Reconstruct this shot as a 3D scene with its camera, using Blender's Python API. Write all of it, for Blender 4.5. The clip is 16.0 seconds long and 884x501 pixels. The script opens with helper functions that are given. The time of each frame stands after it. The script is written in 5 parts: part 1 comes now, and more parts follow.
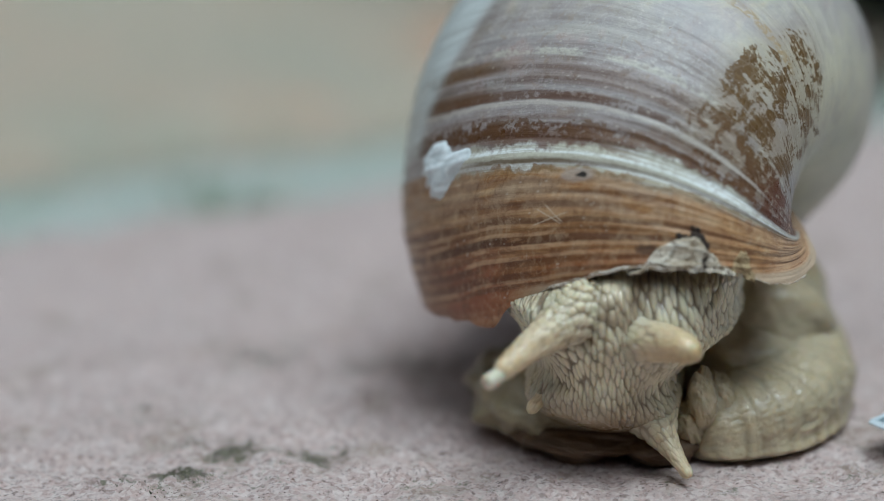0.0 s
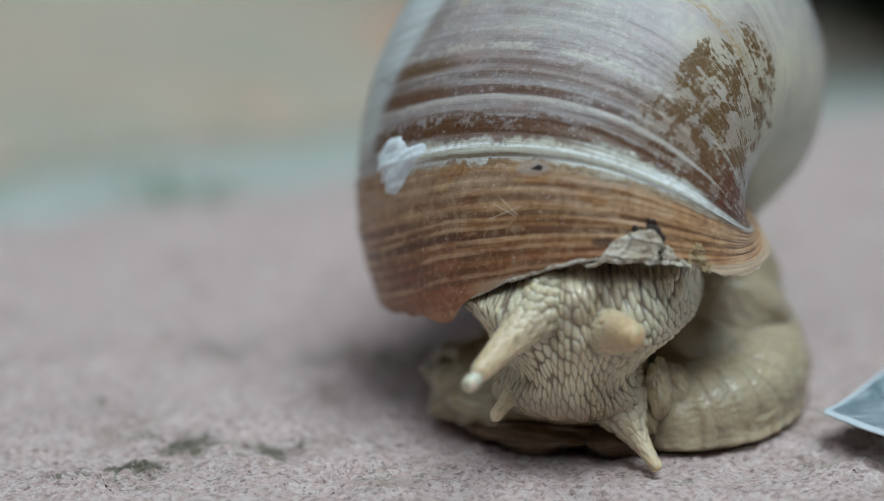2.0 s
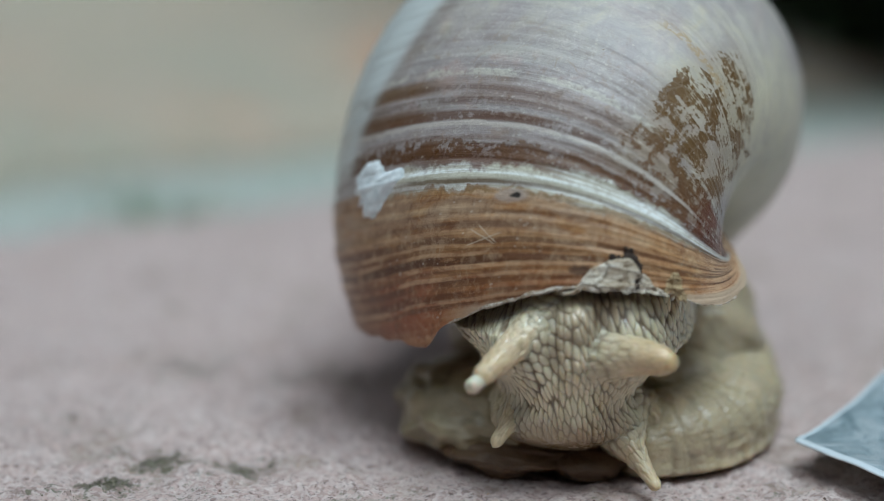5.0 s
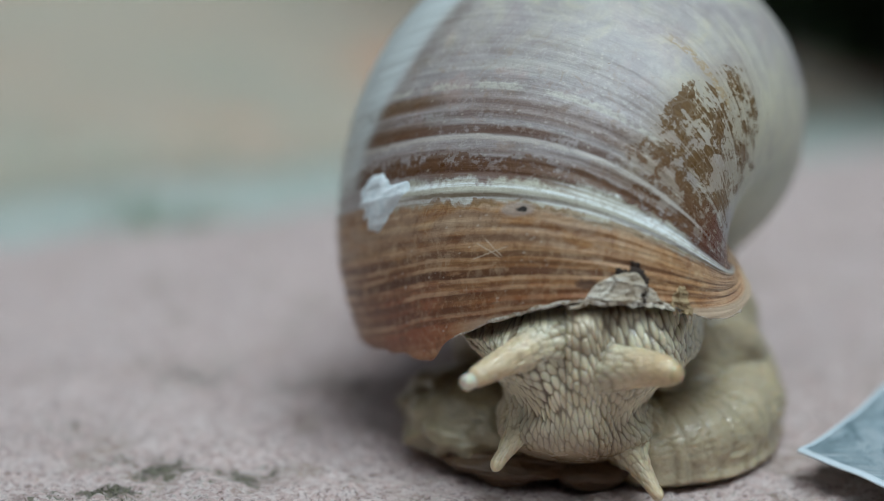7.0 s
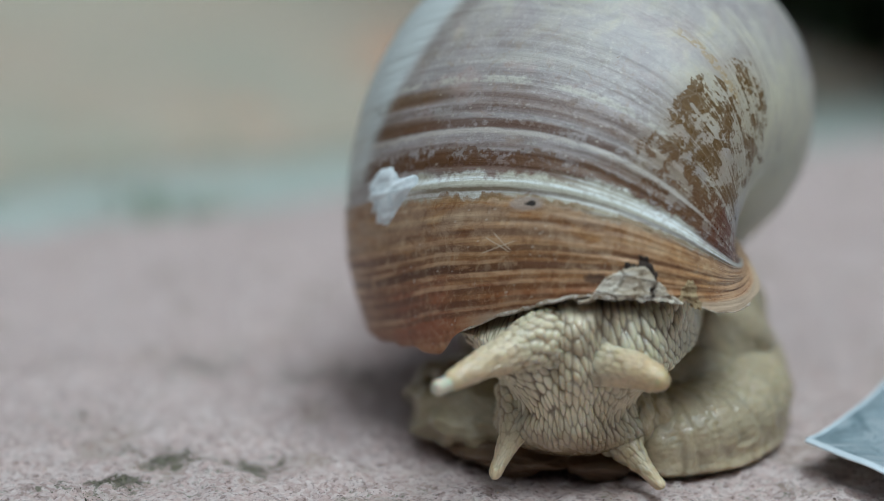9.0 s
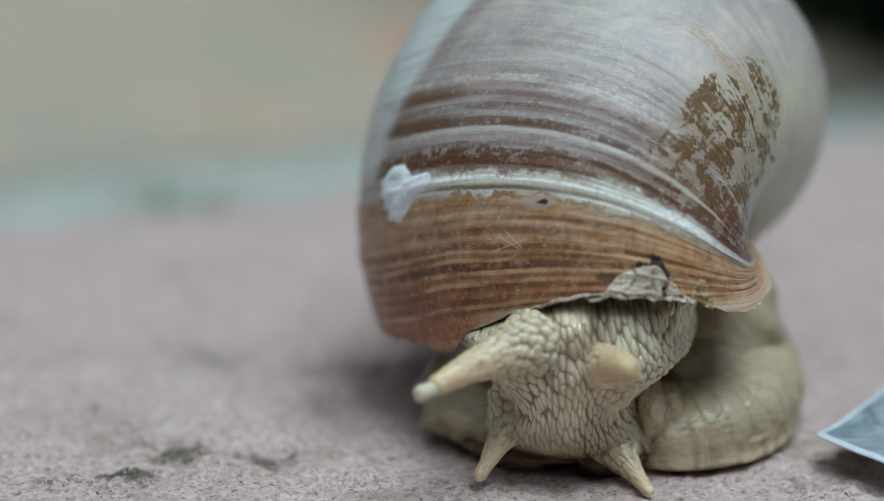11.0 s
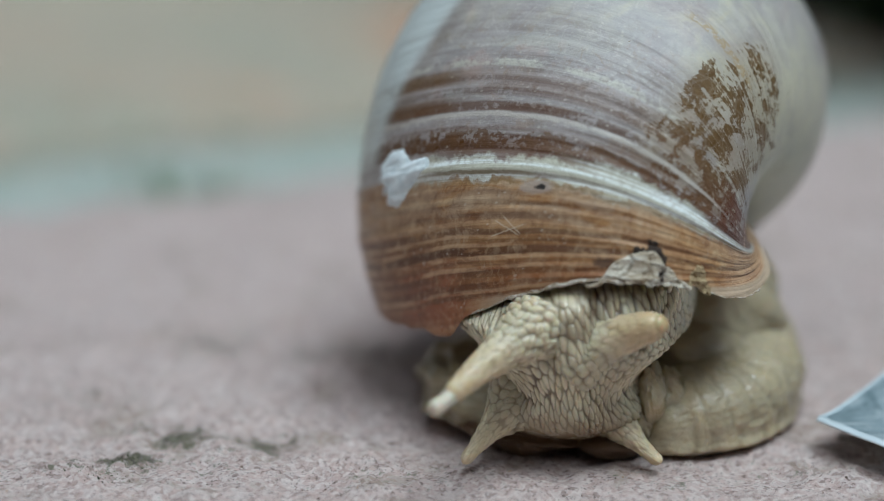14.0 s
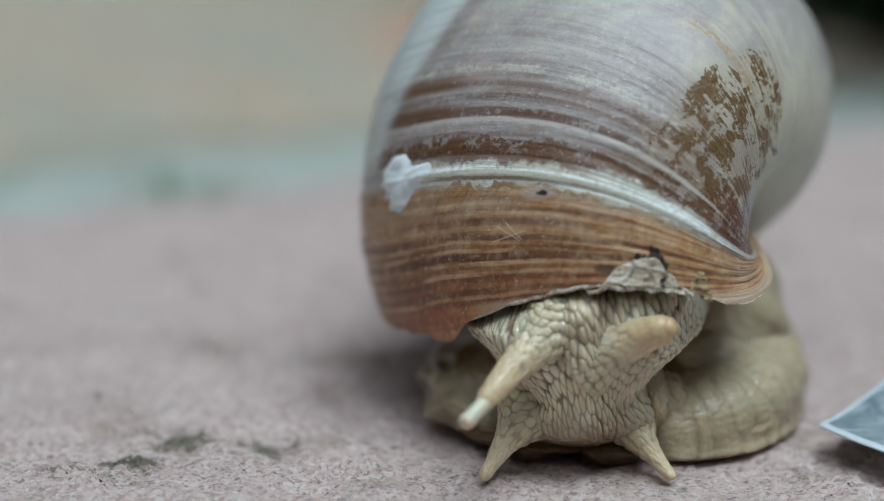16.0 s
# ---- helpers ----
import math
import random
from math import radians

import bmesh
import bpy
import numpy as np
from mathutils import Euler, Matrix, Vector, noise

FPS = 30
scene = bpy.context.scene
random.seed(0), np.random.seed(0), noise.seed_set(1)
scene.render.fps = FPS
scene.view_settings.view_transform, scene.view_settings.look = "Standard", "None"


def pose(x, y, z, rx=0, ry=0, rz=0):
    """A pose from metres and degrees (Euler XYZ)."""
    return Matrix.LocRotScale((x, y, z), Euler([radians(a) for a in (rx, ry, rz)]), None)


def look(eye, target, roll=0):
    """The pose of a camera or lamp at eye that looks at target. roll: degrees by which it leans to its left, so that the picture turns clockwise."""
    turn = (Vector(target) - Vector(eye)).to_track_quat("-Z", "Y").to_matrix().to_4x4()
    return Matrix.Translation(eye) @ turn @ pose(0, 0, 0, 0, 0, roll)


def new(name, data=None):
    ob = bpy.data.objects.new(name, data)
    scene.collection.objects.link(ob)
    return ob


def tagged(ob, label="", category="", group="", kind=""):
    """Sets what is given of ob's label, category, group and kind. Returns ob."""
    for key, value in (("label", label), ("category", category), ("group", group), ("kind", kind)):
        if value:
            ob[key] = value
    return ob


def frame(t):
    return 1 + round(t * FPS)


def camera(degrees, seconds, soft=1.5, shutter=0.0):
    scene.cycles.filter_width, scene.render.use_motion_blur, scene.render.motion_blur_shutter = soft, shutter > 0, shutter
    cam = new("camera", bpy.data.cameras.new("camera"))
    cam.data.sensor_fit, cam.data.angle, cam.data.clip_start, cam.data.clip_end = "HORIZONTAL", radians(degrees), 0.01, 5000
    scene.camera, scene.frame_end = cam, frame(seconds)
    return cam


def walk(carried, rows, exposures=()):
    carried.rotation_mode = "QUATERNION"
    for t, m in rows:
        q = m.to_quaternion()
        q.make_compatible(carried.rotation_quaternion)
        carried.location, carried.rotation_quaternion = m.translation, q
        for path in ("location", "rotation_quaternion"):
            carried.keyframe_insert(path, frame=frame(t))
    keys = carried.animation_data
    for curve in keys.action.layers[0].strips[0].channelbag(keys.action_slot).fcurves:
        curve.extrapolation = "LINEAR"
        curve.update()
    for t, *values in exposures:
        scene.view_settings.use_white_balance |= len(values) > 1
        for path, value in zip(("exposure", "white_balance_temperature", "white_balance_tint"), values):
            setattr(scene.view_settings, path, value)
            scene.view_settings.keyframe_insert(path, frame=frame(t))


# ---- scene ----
# ---------------------------------------------------------------- camera
cam = camera(23, 16.0, soft=0.8)
cam.data.dof.use_dof = True
cam.data.dof.focus_distance = 0.1522
cam.data.dof.aperture_fstop = 10.0
cam.data.dof.aperture_blades = 7
# seconds, x, y, z, turn about x, y, z in degrees
PATH = [
    (0, -0.008499, -0.146042, 0.058019, 74.0213, 0.8774, 1.6026),
    (0.5, -0.008498, -0.146041, 0.058017, 74.4353, 0.9744, 1.5817),
    (1, -0.008499, -0.146035, 0.058014, 74.6787, 0.9318, 1.4313),
    (1.5, -0.008497, -0.146056, 0.05802, 74.341, 0.8039, 0.8349),
    (2, -0.008501, -0.146034, 0.058012, 73.7917, 0.69, 0.4419),
    (2.5, -0.0085, -0.146013, 0.058004, 73.5422, 0.4663, 0.3199),
    (3, -0.008502, -0.146009, 0.058004, 73.7417, 0.2322, 0.1968),
    (3.5, -0.0085, -0.146, 0.058, 73.951, -0, 0),
    (4, -0.008501, -0.146008, 0.058003, 74.089, -0.1578, -0.0355),
    (6.5, -0.008496, -0.146041, 0.058015, 74.6184, -0.6317, 0.2201),
    (7, -0.008497, -0.14604, 0.058015, 74.5979, -0.6025, 0.2109),
    (7.5, -0.008498, -0.14603, 0.05801, 74.4793, -0.5813, 0.1586),
    (8, -0.0085, -0.146027, 0.058011, 74.3769, -0.5311, 0.1411),
    (8.5, -0.008499, -0.146034, 0.058013, 74.3412, -0.5145, 0.259),
    (9, -0.008498, -0.146042, 0.058016, 74.3305, -0.5636, 0.4014),
    (11.5, -0.008497, -0.14604, 0.058014, 74.0721, -0.5202, 0.7172),
    (12, -0.008498, -0.14604, 0.058014, 73.9471, -0.5109, 0.5849),
    (12.5, -0.008498, -0.146032, 0.058012, 73.8312, -0.511, 0.5341),
    (13, -0.008498, -0.146029, 0.05801, 73.7798, -0.4556, 0.524),
    (13.5, -0.008498, -0.146037, 0.058013, 73.74, -0.4765, 0.6148),
    (14, -0.008498, -0.146041, 0.058014, 73.7648, -0.4708, 0.6997),
    (14.5, -0.008498, -0.146042, 0.058015, 73.8359, -0.5272, 0.8172),
    (15, -0.008498, -0.146041, 0.058015, 73.8715, -0.6145, 0.8968),
    (15.5, -0.008498, -0.146043, 0.058015, 73.8763, -0.6553, 0.9095),
    (16, -0.008499, -0.146042, 0.058015, 73.8784, -0.6918, 0.8465),
]
walk(cam, [(t, pose(*p)) for t, *p in PATH], exposures=[(0.0, 0.09, 5500, -1.5), (16.0, 0.09, 5500, -1.5)])

# ---------------------------------------------------------------- light: open shade under a bright, veiled sky
world = bpy.data.worlds.new("world")
scene.world = world
world.use_nodes = True
wn = world.node_tree
sky = wn.nodes.new("ShaderNodeTexSky")
sky.sky_type, sky.sun_disc = "NISHITA", False
sky.sun_elevation, sky.sun_rotation = radians(58), radians(200)
sky.air_density, sky.dust_density = 1.0, 3.0
soften = wn.nodes.new("ShaderNodeHueSaturation")
soften.inputs["Saturation"].default_value = 0.45
wn.links.new(sky.outputs["Color"], soften.inputs["Color"])
wn.links.new(soften.outputs["Color"], wn.nodes["Background"].inputs["Color"])
wn.nodes["Background"].inputs["Strength"].default_value = 0.069
sun = new("sun", bpy.data.lights.new("sun", "SUN"))
sun.data.energy, sun.data.angle, sun.data.color = 2.3, radians(35), (1.0, 0.99, 0.97)
sun.matrix_world = look((0.065, -0.045, 0.3), (0, 0.01, 0))


# ---------------------------------------------------------------- materials
def srgb(r, g, b):
    return tuple((c / 255 / 12.92 if c <= 10 else ((c / 255 + 0.055) / 1.055) ** 2.4) for c in (r, g, b)) + (1.0,)


class Mat:
    """A small wrapper to write node materials in few lines."""

    def __init__(self, name, rough=0.6, **sockets):
        self.m = bpy.data.materials.new(name)
        self.m.use_nodes = True
        self.t = self.m.node_tree
        self.b = self.t.nodes["Principled BSDF"]
        self.b.inputs["Roughness"].default_value = rough
        for key, value in sockets.items():
            self.b.inputs[key.replace("_", " ")].default_value = value

    def put(self, socket, value):
        if isinstance(value, bpy.types.NodeSocket):
            self.t.links.new(value, socket)
        else:
            socket.default_value = value

    def coords(self, scale=(1, 1, 1), attr=""):
        n = self.t.nodes.new("ShaderNodeMapping")
        n.inputs["Scale"].default_value = scale
        if attr:
            a = self.t.nodes.new("ShaderNodeAttribute")
            a.attribute_name = attr
            self.t.links.new(a.outputs["Vector"], n.inputs["Vector"])
        else:
            a = self.t.nodes.new("ShaderNodeTexCoord")
            self.t.links.new(a.outputs["Object"], n.inputs["Vector"])
        return n.outputs["Vector"]

    def attr(self, name):
        a = self.t.nodes.new("ShaderNodeAttribute")
        a.attribute_name = name
        s = self.t.nodes.new("ShaderNodeSeparateXYZ")
        self.t.links.new(a.outputs["Vector"], s.inputs["Vector"])
        return s.outputs

    def noise(self, vec, scale, detail=4, rough=0.55, warp=0.0):
        n = self.t.nodes.new("ShaderNodeTexNoise")
        self.t.links.new(vec, n.inputs["Vector"])
        for key, value in (("Scale", scale), ("Detail", detail), ("Roughness", rough), ("Distortion", warp)):
            n.inputs[key].default_value = value
        return n.outputs["Fac"]

    def cells(self, vec, scale, feature="F1", out="Distance"):
        n = self.t.nodes.new("ShaderNodeTexVoronoi")
        n.feature = feature
        self.t.links.new(vec, n.inputs["Vector"])
        n.inputs["Scale"].default_value = scale
        return n.outputs[out]

    def step(self, value, lo, hi, a=0.0, b=1.0):
        n = self.t.nodes.new("ShaderNodeMapRange")
        n.interpolation_type = "SMOOTHSTEP"
        self.put(n.inputs["Value"], value)
        for key, v in (("From Min", lo), ("From Max", hi), ("To Min", a), ("To Max", b)):
            n.inputs[key].default_value = v
        return n.outputs["Result"]

    def math(self, op, a, b=0.0):
        n = self.t.nodes.new("ShaderNodeMath")
        n.operation = op
        self.put(n.inputs[0], a)
        self.put(n.inputs[1], b)
        return n.outputs[0]

    def band(self, value, at, half, soft):
        """1 within half of at, falling to 0 over soft."""
        return self.step(self.math("ABSOLUTE", self.math("SUBTRACT", value, at)), half, half + soft, 1.0, 0.0)

    def mix(self, fac, a, b, mode="MIX"):
        n = self.t.nodes.new("ShaderNodeMix")
        n.data_type, n.blend_type = "RGBA", mode
        self.put(n.inputs[0], fac)
        self.put(n.inputs[6], a)
        self.put(n.inputs[7], b)
        return n.outputs[2]

    def ramp(self, value, *stops):
        n = self.t.nodes.new("ShaderNodeValToRGB")
        self.t.links.new(value, n.inputs["Fac"])
        e = n.color_ramp.elements
        while len(e) < len(stops):
            e.new(0.5)
        for el, (p, c) in zip(e, stops):
            el.position, el.color = p, c
        return n.outputs["Color"]

    def bump(self, height, strength, distance):
        n = self.t.nodes.new("ShaderNodeBump")
        n.inputs["Strength"].default_value, n.inputs["Distance"].default_value = strength, distance
        self.put(n.inputs["Height"], height)
        if self.b.inputs["Normal"].is_linked:
            self.t.links.new(self.b.inputs["Normal"].links[0].from_socket, n.inputs["Normal"])
        self.t.links.new(n.outputs["Normal"], self.b.inputs["Normal"])
        return self

    def color(self, c):
        self.put(self.b.inputs["Base Color"], c)
        return self


def shell_material():
    m = Mat("weathered_shell", 0.42, Specular_IOR_Level=0.45)
    s = m.attr("growth")               # x: angle, y: across the whorl, z: growth line
    ang, acr, line = s[0], s[1], s[2]
    fine = m.noise(m.coords((1.9, 0.085, 0), "growth_mm"), 1.0, 6, 0.66, 0.25)
    broad = m.noise(m.coords((1.1, 0.06, 0), "growth_mm"), 1.0, 3, 0.55, 0.2)
    faint = m.noise(m.coords((0.42, 0.05, 0), "growth_mm"), 1.0, 3, 0.5, 0.3)
    patch = m.noise(m.coords((0.55, 0.30, 0), "growth_mm"), 1.0, 6, 0.62, 0.6)
    solid = m.coords((1000, 1000, 1000))
    grit = m.noise(solid, 2.4, 5, 0.65, 0.0)
    cross = m.noise(solid, 0.8, 6, 0.68, 0.5)
    # young brown shell near the lip: bands along the growth lines
    wav = m.math("ADD", line, m.math("MULTIPLY", m.math("SUBTRACT", m.noise(m.coords((0.05, 0.22, 0), "growth_mm"), 1.0, 3, 0.5), 0.5), 0.035))
    young = m.ramp(broad, (0.32, srgb(124, 84, 50)), (0.46, srgb(164, 122, 78)), (0.58, srgb(188, 150, 104)), (0.70, srgb(198, 170, 132)))
    young = m.mix(m.math("MULTIPLY", m.step(fine, 0.50, 0.36), m.step(acr, -1.50, -1.05, 0.22, 0.60)), young, srgb(96, 58, 32))
    young = m.mix(m.math("MULTIPLY", m.step(fine, 0.54, 0.68), m.step(acr, -1.50, -1.05, 0.2, 0.50)), young, srgb(206, 174, 134))
    # redder and darker on the older left flank and towards the lip
    amber = m.math("MULTIPLY", m.step(line, -0.20, -0.06), m.step(patch, 0.36, 0.56, 0.35, 1.0))
    young = m.mix(m.math("MULTIPLY", amber, 0.68), young, srgb(160, 86, 40))
    flank = m.math("MULTIPLY", m.step(acr, -0.45, 0.15), m.step(line, -0.44, -0.26))
    young = m.mix(m.math("MULTIPLY", flank, m.step(broad, 0.62, 0.42, 0.25, 0.75)), young, srgb(104, 60, 36))
    ruddy = m.math("MULTIPLY", m.band(ang, -0.06, 0.03, 0.12), m.math("MULTIPLY", m.band(acr, -0.02, 0.10, 0.14), m.step(cross, 0.36, 0.52)))
    young = m.mix(m.math("MULTIPLY", ruddy, 0.7), young, srgb(150, 72, 36))
    for at, half, amount in ((-0.185, 0.010, 0.95), (-0.252, 0.007, 0.78), (-0.222, 0.003, 0.40), (-0.105, 0.009, 0.72), (-0.142, 0.004, 0.50), (-0.062, 0.010, 0.72), (-0.305, 0.004, 0.50), (-0.352, 0.004, 0.40), (-0.030, 0.005, 0.6), (-0.084, 0.003, 0.45)):
        broken_up = m.math("MULTIPLY", m.band(wav, at, half, 0.009), m.step(patch, 0.32, 0.50))
        young = m.mix(m.math("MULTIPLY", broken_up, amount), young, srgb(70, 36, 18))
    for at, half, amount in ((-0.162, 0.005, 0.66), (-0.206, 0.003, 0.50), (-0.124, 0.004, 0.62), (-0.046, 0.004, 0.5), (-0.280, 0.004, 0.45), (-0.235, 0.002, 0.5)):
        young = m.mix(m.math("MULTIPLY", m.band(wav, at, half, 0.007), m.math("MULTIPLY", amount, m.step(patch, 0.58, 0.44))), young, srgb(216, 184, 146))
    grey = m.math("MULTIPLY", m.step(line, -0.22, -0.38), m.step(patch, 0.36, 0.56))
    young = m.mix(m.math("MULTIPLY", grey, 0.62), young, srgb(172, 154, 134))
    haze = m.math("MULTIPLY", m.step(cross, 0.50, 0.64), m.step(line, -0.14, -0.26, 0.35, 1.0))
    young = m.mix(m.math("MULTIPLY", haze, 0.42), young, srgb(190, 166, 138))
    young = m.mix(m.math("MULTIPLY", m.step(cross, 0.46, 0.36), 0.36), young, srgb(98, 62, 38))
    weave = m.noise(m.coords((1.5, 2.4, 0), "growth_mm"), 1.0, 4, 0.62, 0.2)
    young = m.mix(m.math("MULTIPLY", m.step(weave, 0.52, 0.66), 0.26), young, srgb(204, 178, 142))
    young = m.mix(m.math("MULTIPLY", m.step(weave, 0.48, 0.36), 0.20), young, srgb(92, 58, 36))
    mellow = m.ramp(cross, (0.36, srgb(146, 102, 64)), (0.50, srgb(180, 138, 94)), (0.64, srgb(202, 170, 130)))
    young = m.mix(m.step(acr, -0.75, -1.45, 0.12, 0.60), young, mellow)
    corner = m.math("MULTIPLY", m.step(acr, -1.42, -1.62), m.step(fine, 0.38, 0.55))
    young = m.mix(m.math("MULTIPLY", corner, 0.5), young, srgb(204, 172, 144))
    pleat = m.math("MULTIPLY", m.step(acr, -1.45, -1.60), m.step(fine, 0.52, 0.40))
    young = m.mix(m.math("MULTIPLY", pleat, 0.6), young, srgb(112, 72, 48))
    edge = m.math("MULTIPLY", m.math("MULTIPLY", m.step(m.math("ADD", line, m.math("MULTIPLY", grit, 0.02)), -0.022, 0.002), m.step(acr, -0.25, -0.42)), 0.7)
    young = m.mix(edge, young, srgb(188, 172, 150))
    # old weathered shell
    old = m.ramp(faint, (0.30, srgb(118, 98, 82)), (0.42, srgb(142, 132, 126)), (0.58, srgb(160, 154, 152)), (0.72, srgb(184, 180, 172)))
    cloud = m.noise(solid, 0.40, 6, 0.65, 0.5)
    old = m.mix(m.math("MULTIPLY", m.step(cloud, 0.40, 0.58), 0.72), old, srgb(170, 162, 160))
    old = m.mix(m.math("MULTIPLY", m.step(fine, 0.58, 0.68), 0.24), old, srgb(208, 204, 194))
    rosy = m.math("MULTIPLY", m.step(m.noise(solid, 0.22, 4, 0.6, 0.4), 0.52, 0.66), m.step(line, -0.60, -0.90))
    old = m.mix(m.math("MULTIPLY", rosy, 0.45), old, srgb(186, 158, 148))
    old = m.mix(m.math("MULTIPLY", m.step(grit, 0.55, 0.66), 0.34), old, srgb(210, 204, 196))
    old = m.mix(m.math("MULTIPLY", m.step(grit, 0.44, 0.34), 0.26), old, srgb(122, 100, 88))
    stain = m.noise(solid, 0.75, 6, 0.7, 0.9)
    old = m.mix(m.math("MULTIPLY", m.step(stain, 0.54, 0.68), 0.38), old, srgb(150, 126, 100))
    old = m.mix(m.math("MULTIPLY", m.step(stain, 0.42, 0.32), 0.36), old, srgb(206, 202, 196))
    near = m.step(line, -0.92, -0.60)
    dark = m.math("MULTIPLY", near, m.math("MULTIPLY", m.step(faint, 0.50, 0.40), m.step(fine, 0.62, 0.40, 0.3, 1.0)))
    old = m.mix(m.math("MULTIPLY", dark, 0.75), old, srgb(108, 78, 58))
    for at, half, amount in ((-0.563, 0.022, 0.92), (-0.690, 0.012, 0.76), (-0.745, 0.008, 0.50), (-0.612, 0.003, 0.5), (-0.795, 0.005, 0.5)):
        torn_band = m.math("MULTIPLY", m.band(line, at, half, 0.012), m.step(m.math("ADD", m.math("MULTIPLY", grit, 0.5), m.math("MULTIPLY", patch, 0.5)), 0.42, 0.52))
        old = m.mix(m.math("MULTIPLY", torn_band, amount), old, srgb(88, 58, 38))
    worn = m.math("MULTIPLY", m.step(line, -0.85, -1.25), 0.62)
    old = m.mix(worn, old, m.ramp(m.noise(solid, 0.30, 6, 0.66, 0.8), (0.34, srgb(164, 156, 156)), (0.48, srgb(184, 179, 174)), (0.6, srgb(202, 198, 182)), (0.72, srgb(212, 204, 174))))
    cream = m.math("MULTIPLY", m.step(acr, -0.55, -1.15), m.step(line, -1.05, -1.45))
    old = m.mix(m.math("MULTIPLY", cream, m.step(stain, 0.36, 0.60, 0.85, 0.55)), old, srgb(206, 200, 174))
    # the bleached shoulder towards the spire
    shoulder = m.math("MULTIPLY", m.step(acr, 0.40, 0.54), m.step(line, -0.50, -0.60))
    old = m.mix(m.math("MULTIPLY", shoulder, 0.85), old, srgb(206, 212, 212))
    seam = m.math("MULTIPLY", m.band(acr, 0.38, 0.02, 0.06), m.step(line, -0.55, -0.7))
    old = m.mix(m.math("MULTIPLY", seam, 0.25), old, srgb(120, 112, 96))
    # remnants of the brown outer skin
    field = m.math("MAXIMUM", m.math("MULTIPLY", m.band(line, -1.12, 0.36, 0.24), m.band(acr, -1.14, 0.32, 0.18)), m.math("MULTIPLY", m.band(line, -0.80, 0.15, 0.10), m.band(acr, -1.22, 0.36, 0.20)))
    blot = m.noise(solid, 0.50, 7, 0.62, 0.5)
    core = m.math("MULTIPLY", m.band(line, -1.05, 0.30, 0.4), m.band(acr, -1.15, 0.25, 0.30))
    low = m.math("MULTIPLY", m.band(line, -0.72, 0.14, 0.16), m.band(acr, -1.35, 0.25, 0.30))
    torn = m.math("ADD", m.math("ADD", m.math("MULTIPLY", blot, 0.60), m.math("ADD", m.math("MULTIPLY", core, 0.030), m.math("MULTIPLY", low, 0.020))), m.math("ADD", m.math("MULTIPLY", grit, 0.22), m.math("MULTIPLY", m.math("SUBTRACT", 1.0, fine), 0.28)))
    crack = m.step(m.cells(solid, 0.85, "DISTANCE_TO_EDGE"), 0.02, 0.06, 0.85, 1.0)
    flecks = m.math("MULTIPLY", crack, m.step(m.noise(solid, 3.0, 4, 0.6), 0.32, 0.40))
    old = m.mix(m.math("MULTIPLY", m.math("MULTIPLY", field, core), m.step(cloud, 0.36, 0.60, 0.25, 0.65)), old, srgb(162, 150, 128))
    kept = m.math("ADD", torn, m.math("MULTIPLY", m.math("SUBTRACT", field, 1.0), 0.16))
    skin = m.math("MULTIPLY", flecks, m.math("MULTIPLY", m.step(kept, 0.548, 0.594), m.step(fine, 0.66, 0.60, 0.15, 1.0)))
    rag = m.math("ADD", m.math("MULTIPLY", blot, 0.5), m.math("MULTIPLY", grit, 0.5))
    streak = m.step(m.math("ADD", rag, m.math("MULTIPLY", m.math("SUBTRACT", m.band(line, -0.575, 0.018, 0.04), 1.0), 0.2)), 0.46, 0.50)
    left = m.math("MULTIPLY", m.step(acr, -0.05, 0.25), m.math("ADD", m.band(line, -0.70, 0.018, 0.02), m.band(line, -0.80, 0.020, 0.02)))
    skin = m.math("MINIMUM", m.math("ADD", skin, m.math("ADD", m.math("MULTIPLY", streak, 0.8), m.math("MULTIPLY", left, 0.85))), 1.0)
    old = m.mix(m.math("MULTIPLY", skin, 0.92), old, m.mix(m.step(line, -0.92, -0.66), m.mix(grit, srgb(78, 54, 24), srgb(118, 90, 48)), m.mix(grit, srgb(76, 48, 28), srgb(118, 88, 60))))
    ochre = m.math("MULTIPLY", m.band(m.math("ADD", line, m.math("MULTIPLY", m.math("SUBTRACT", blot, 0.5), 0.06)), -1.318, 0.012, 0.02), m.math("MULTIPLY", m.step(acr, -0.46, -0.56), m.step(acr, -1.05, -0.90)))
    old = m.mix(m.math("MULTIPLY", ochre, m.math("MULTIPLY", m.step(blot, 0.30, 0.44), m.step(grit, 0.40, 0.54, 0.1, 0.75))), old, srgb(168, 144, 102))
    pale = m.math("MULTIPLY", m.band(m.math("ADD", line, m.math("MULTIPLY", grit, 0.02)), -0.845, 0.006, 0.014), m.math("MULTIPLY", m.step(patch, 0.40, 0.55), m.step(grit, 0.36, 0.55, 0.3, 1.0)))
    old = m.mix(m.math("MULTIPLY", pale, 0.7), old, srgb(206, 204, 190))
    thin = m.math("MULTIPLY", m.band(m.math("ADD", line, m.math("MULTIPLY", m.math("SUBTRACT", blot, 0.5), 0.03)), -0.660, 0.005, 0.008), m.step(patch, 0.36, 0.52))
    old = m.mix(m.math("MULTIPLY", thin, 0.6), old, srgb(198, 192, 182))
    old = m.mix(m.math("MULTIPLY", shoulder, m.step(blot, 0.36, 0.50, 0.55, 0.85)), old, srgb(204, 210, 208))
    col = m.mix(m.step(line, -0.455, -0.465), young, old)
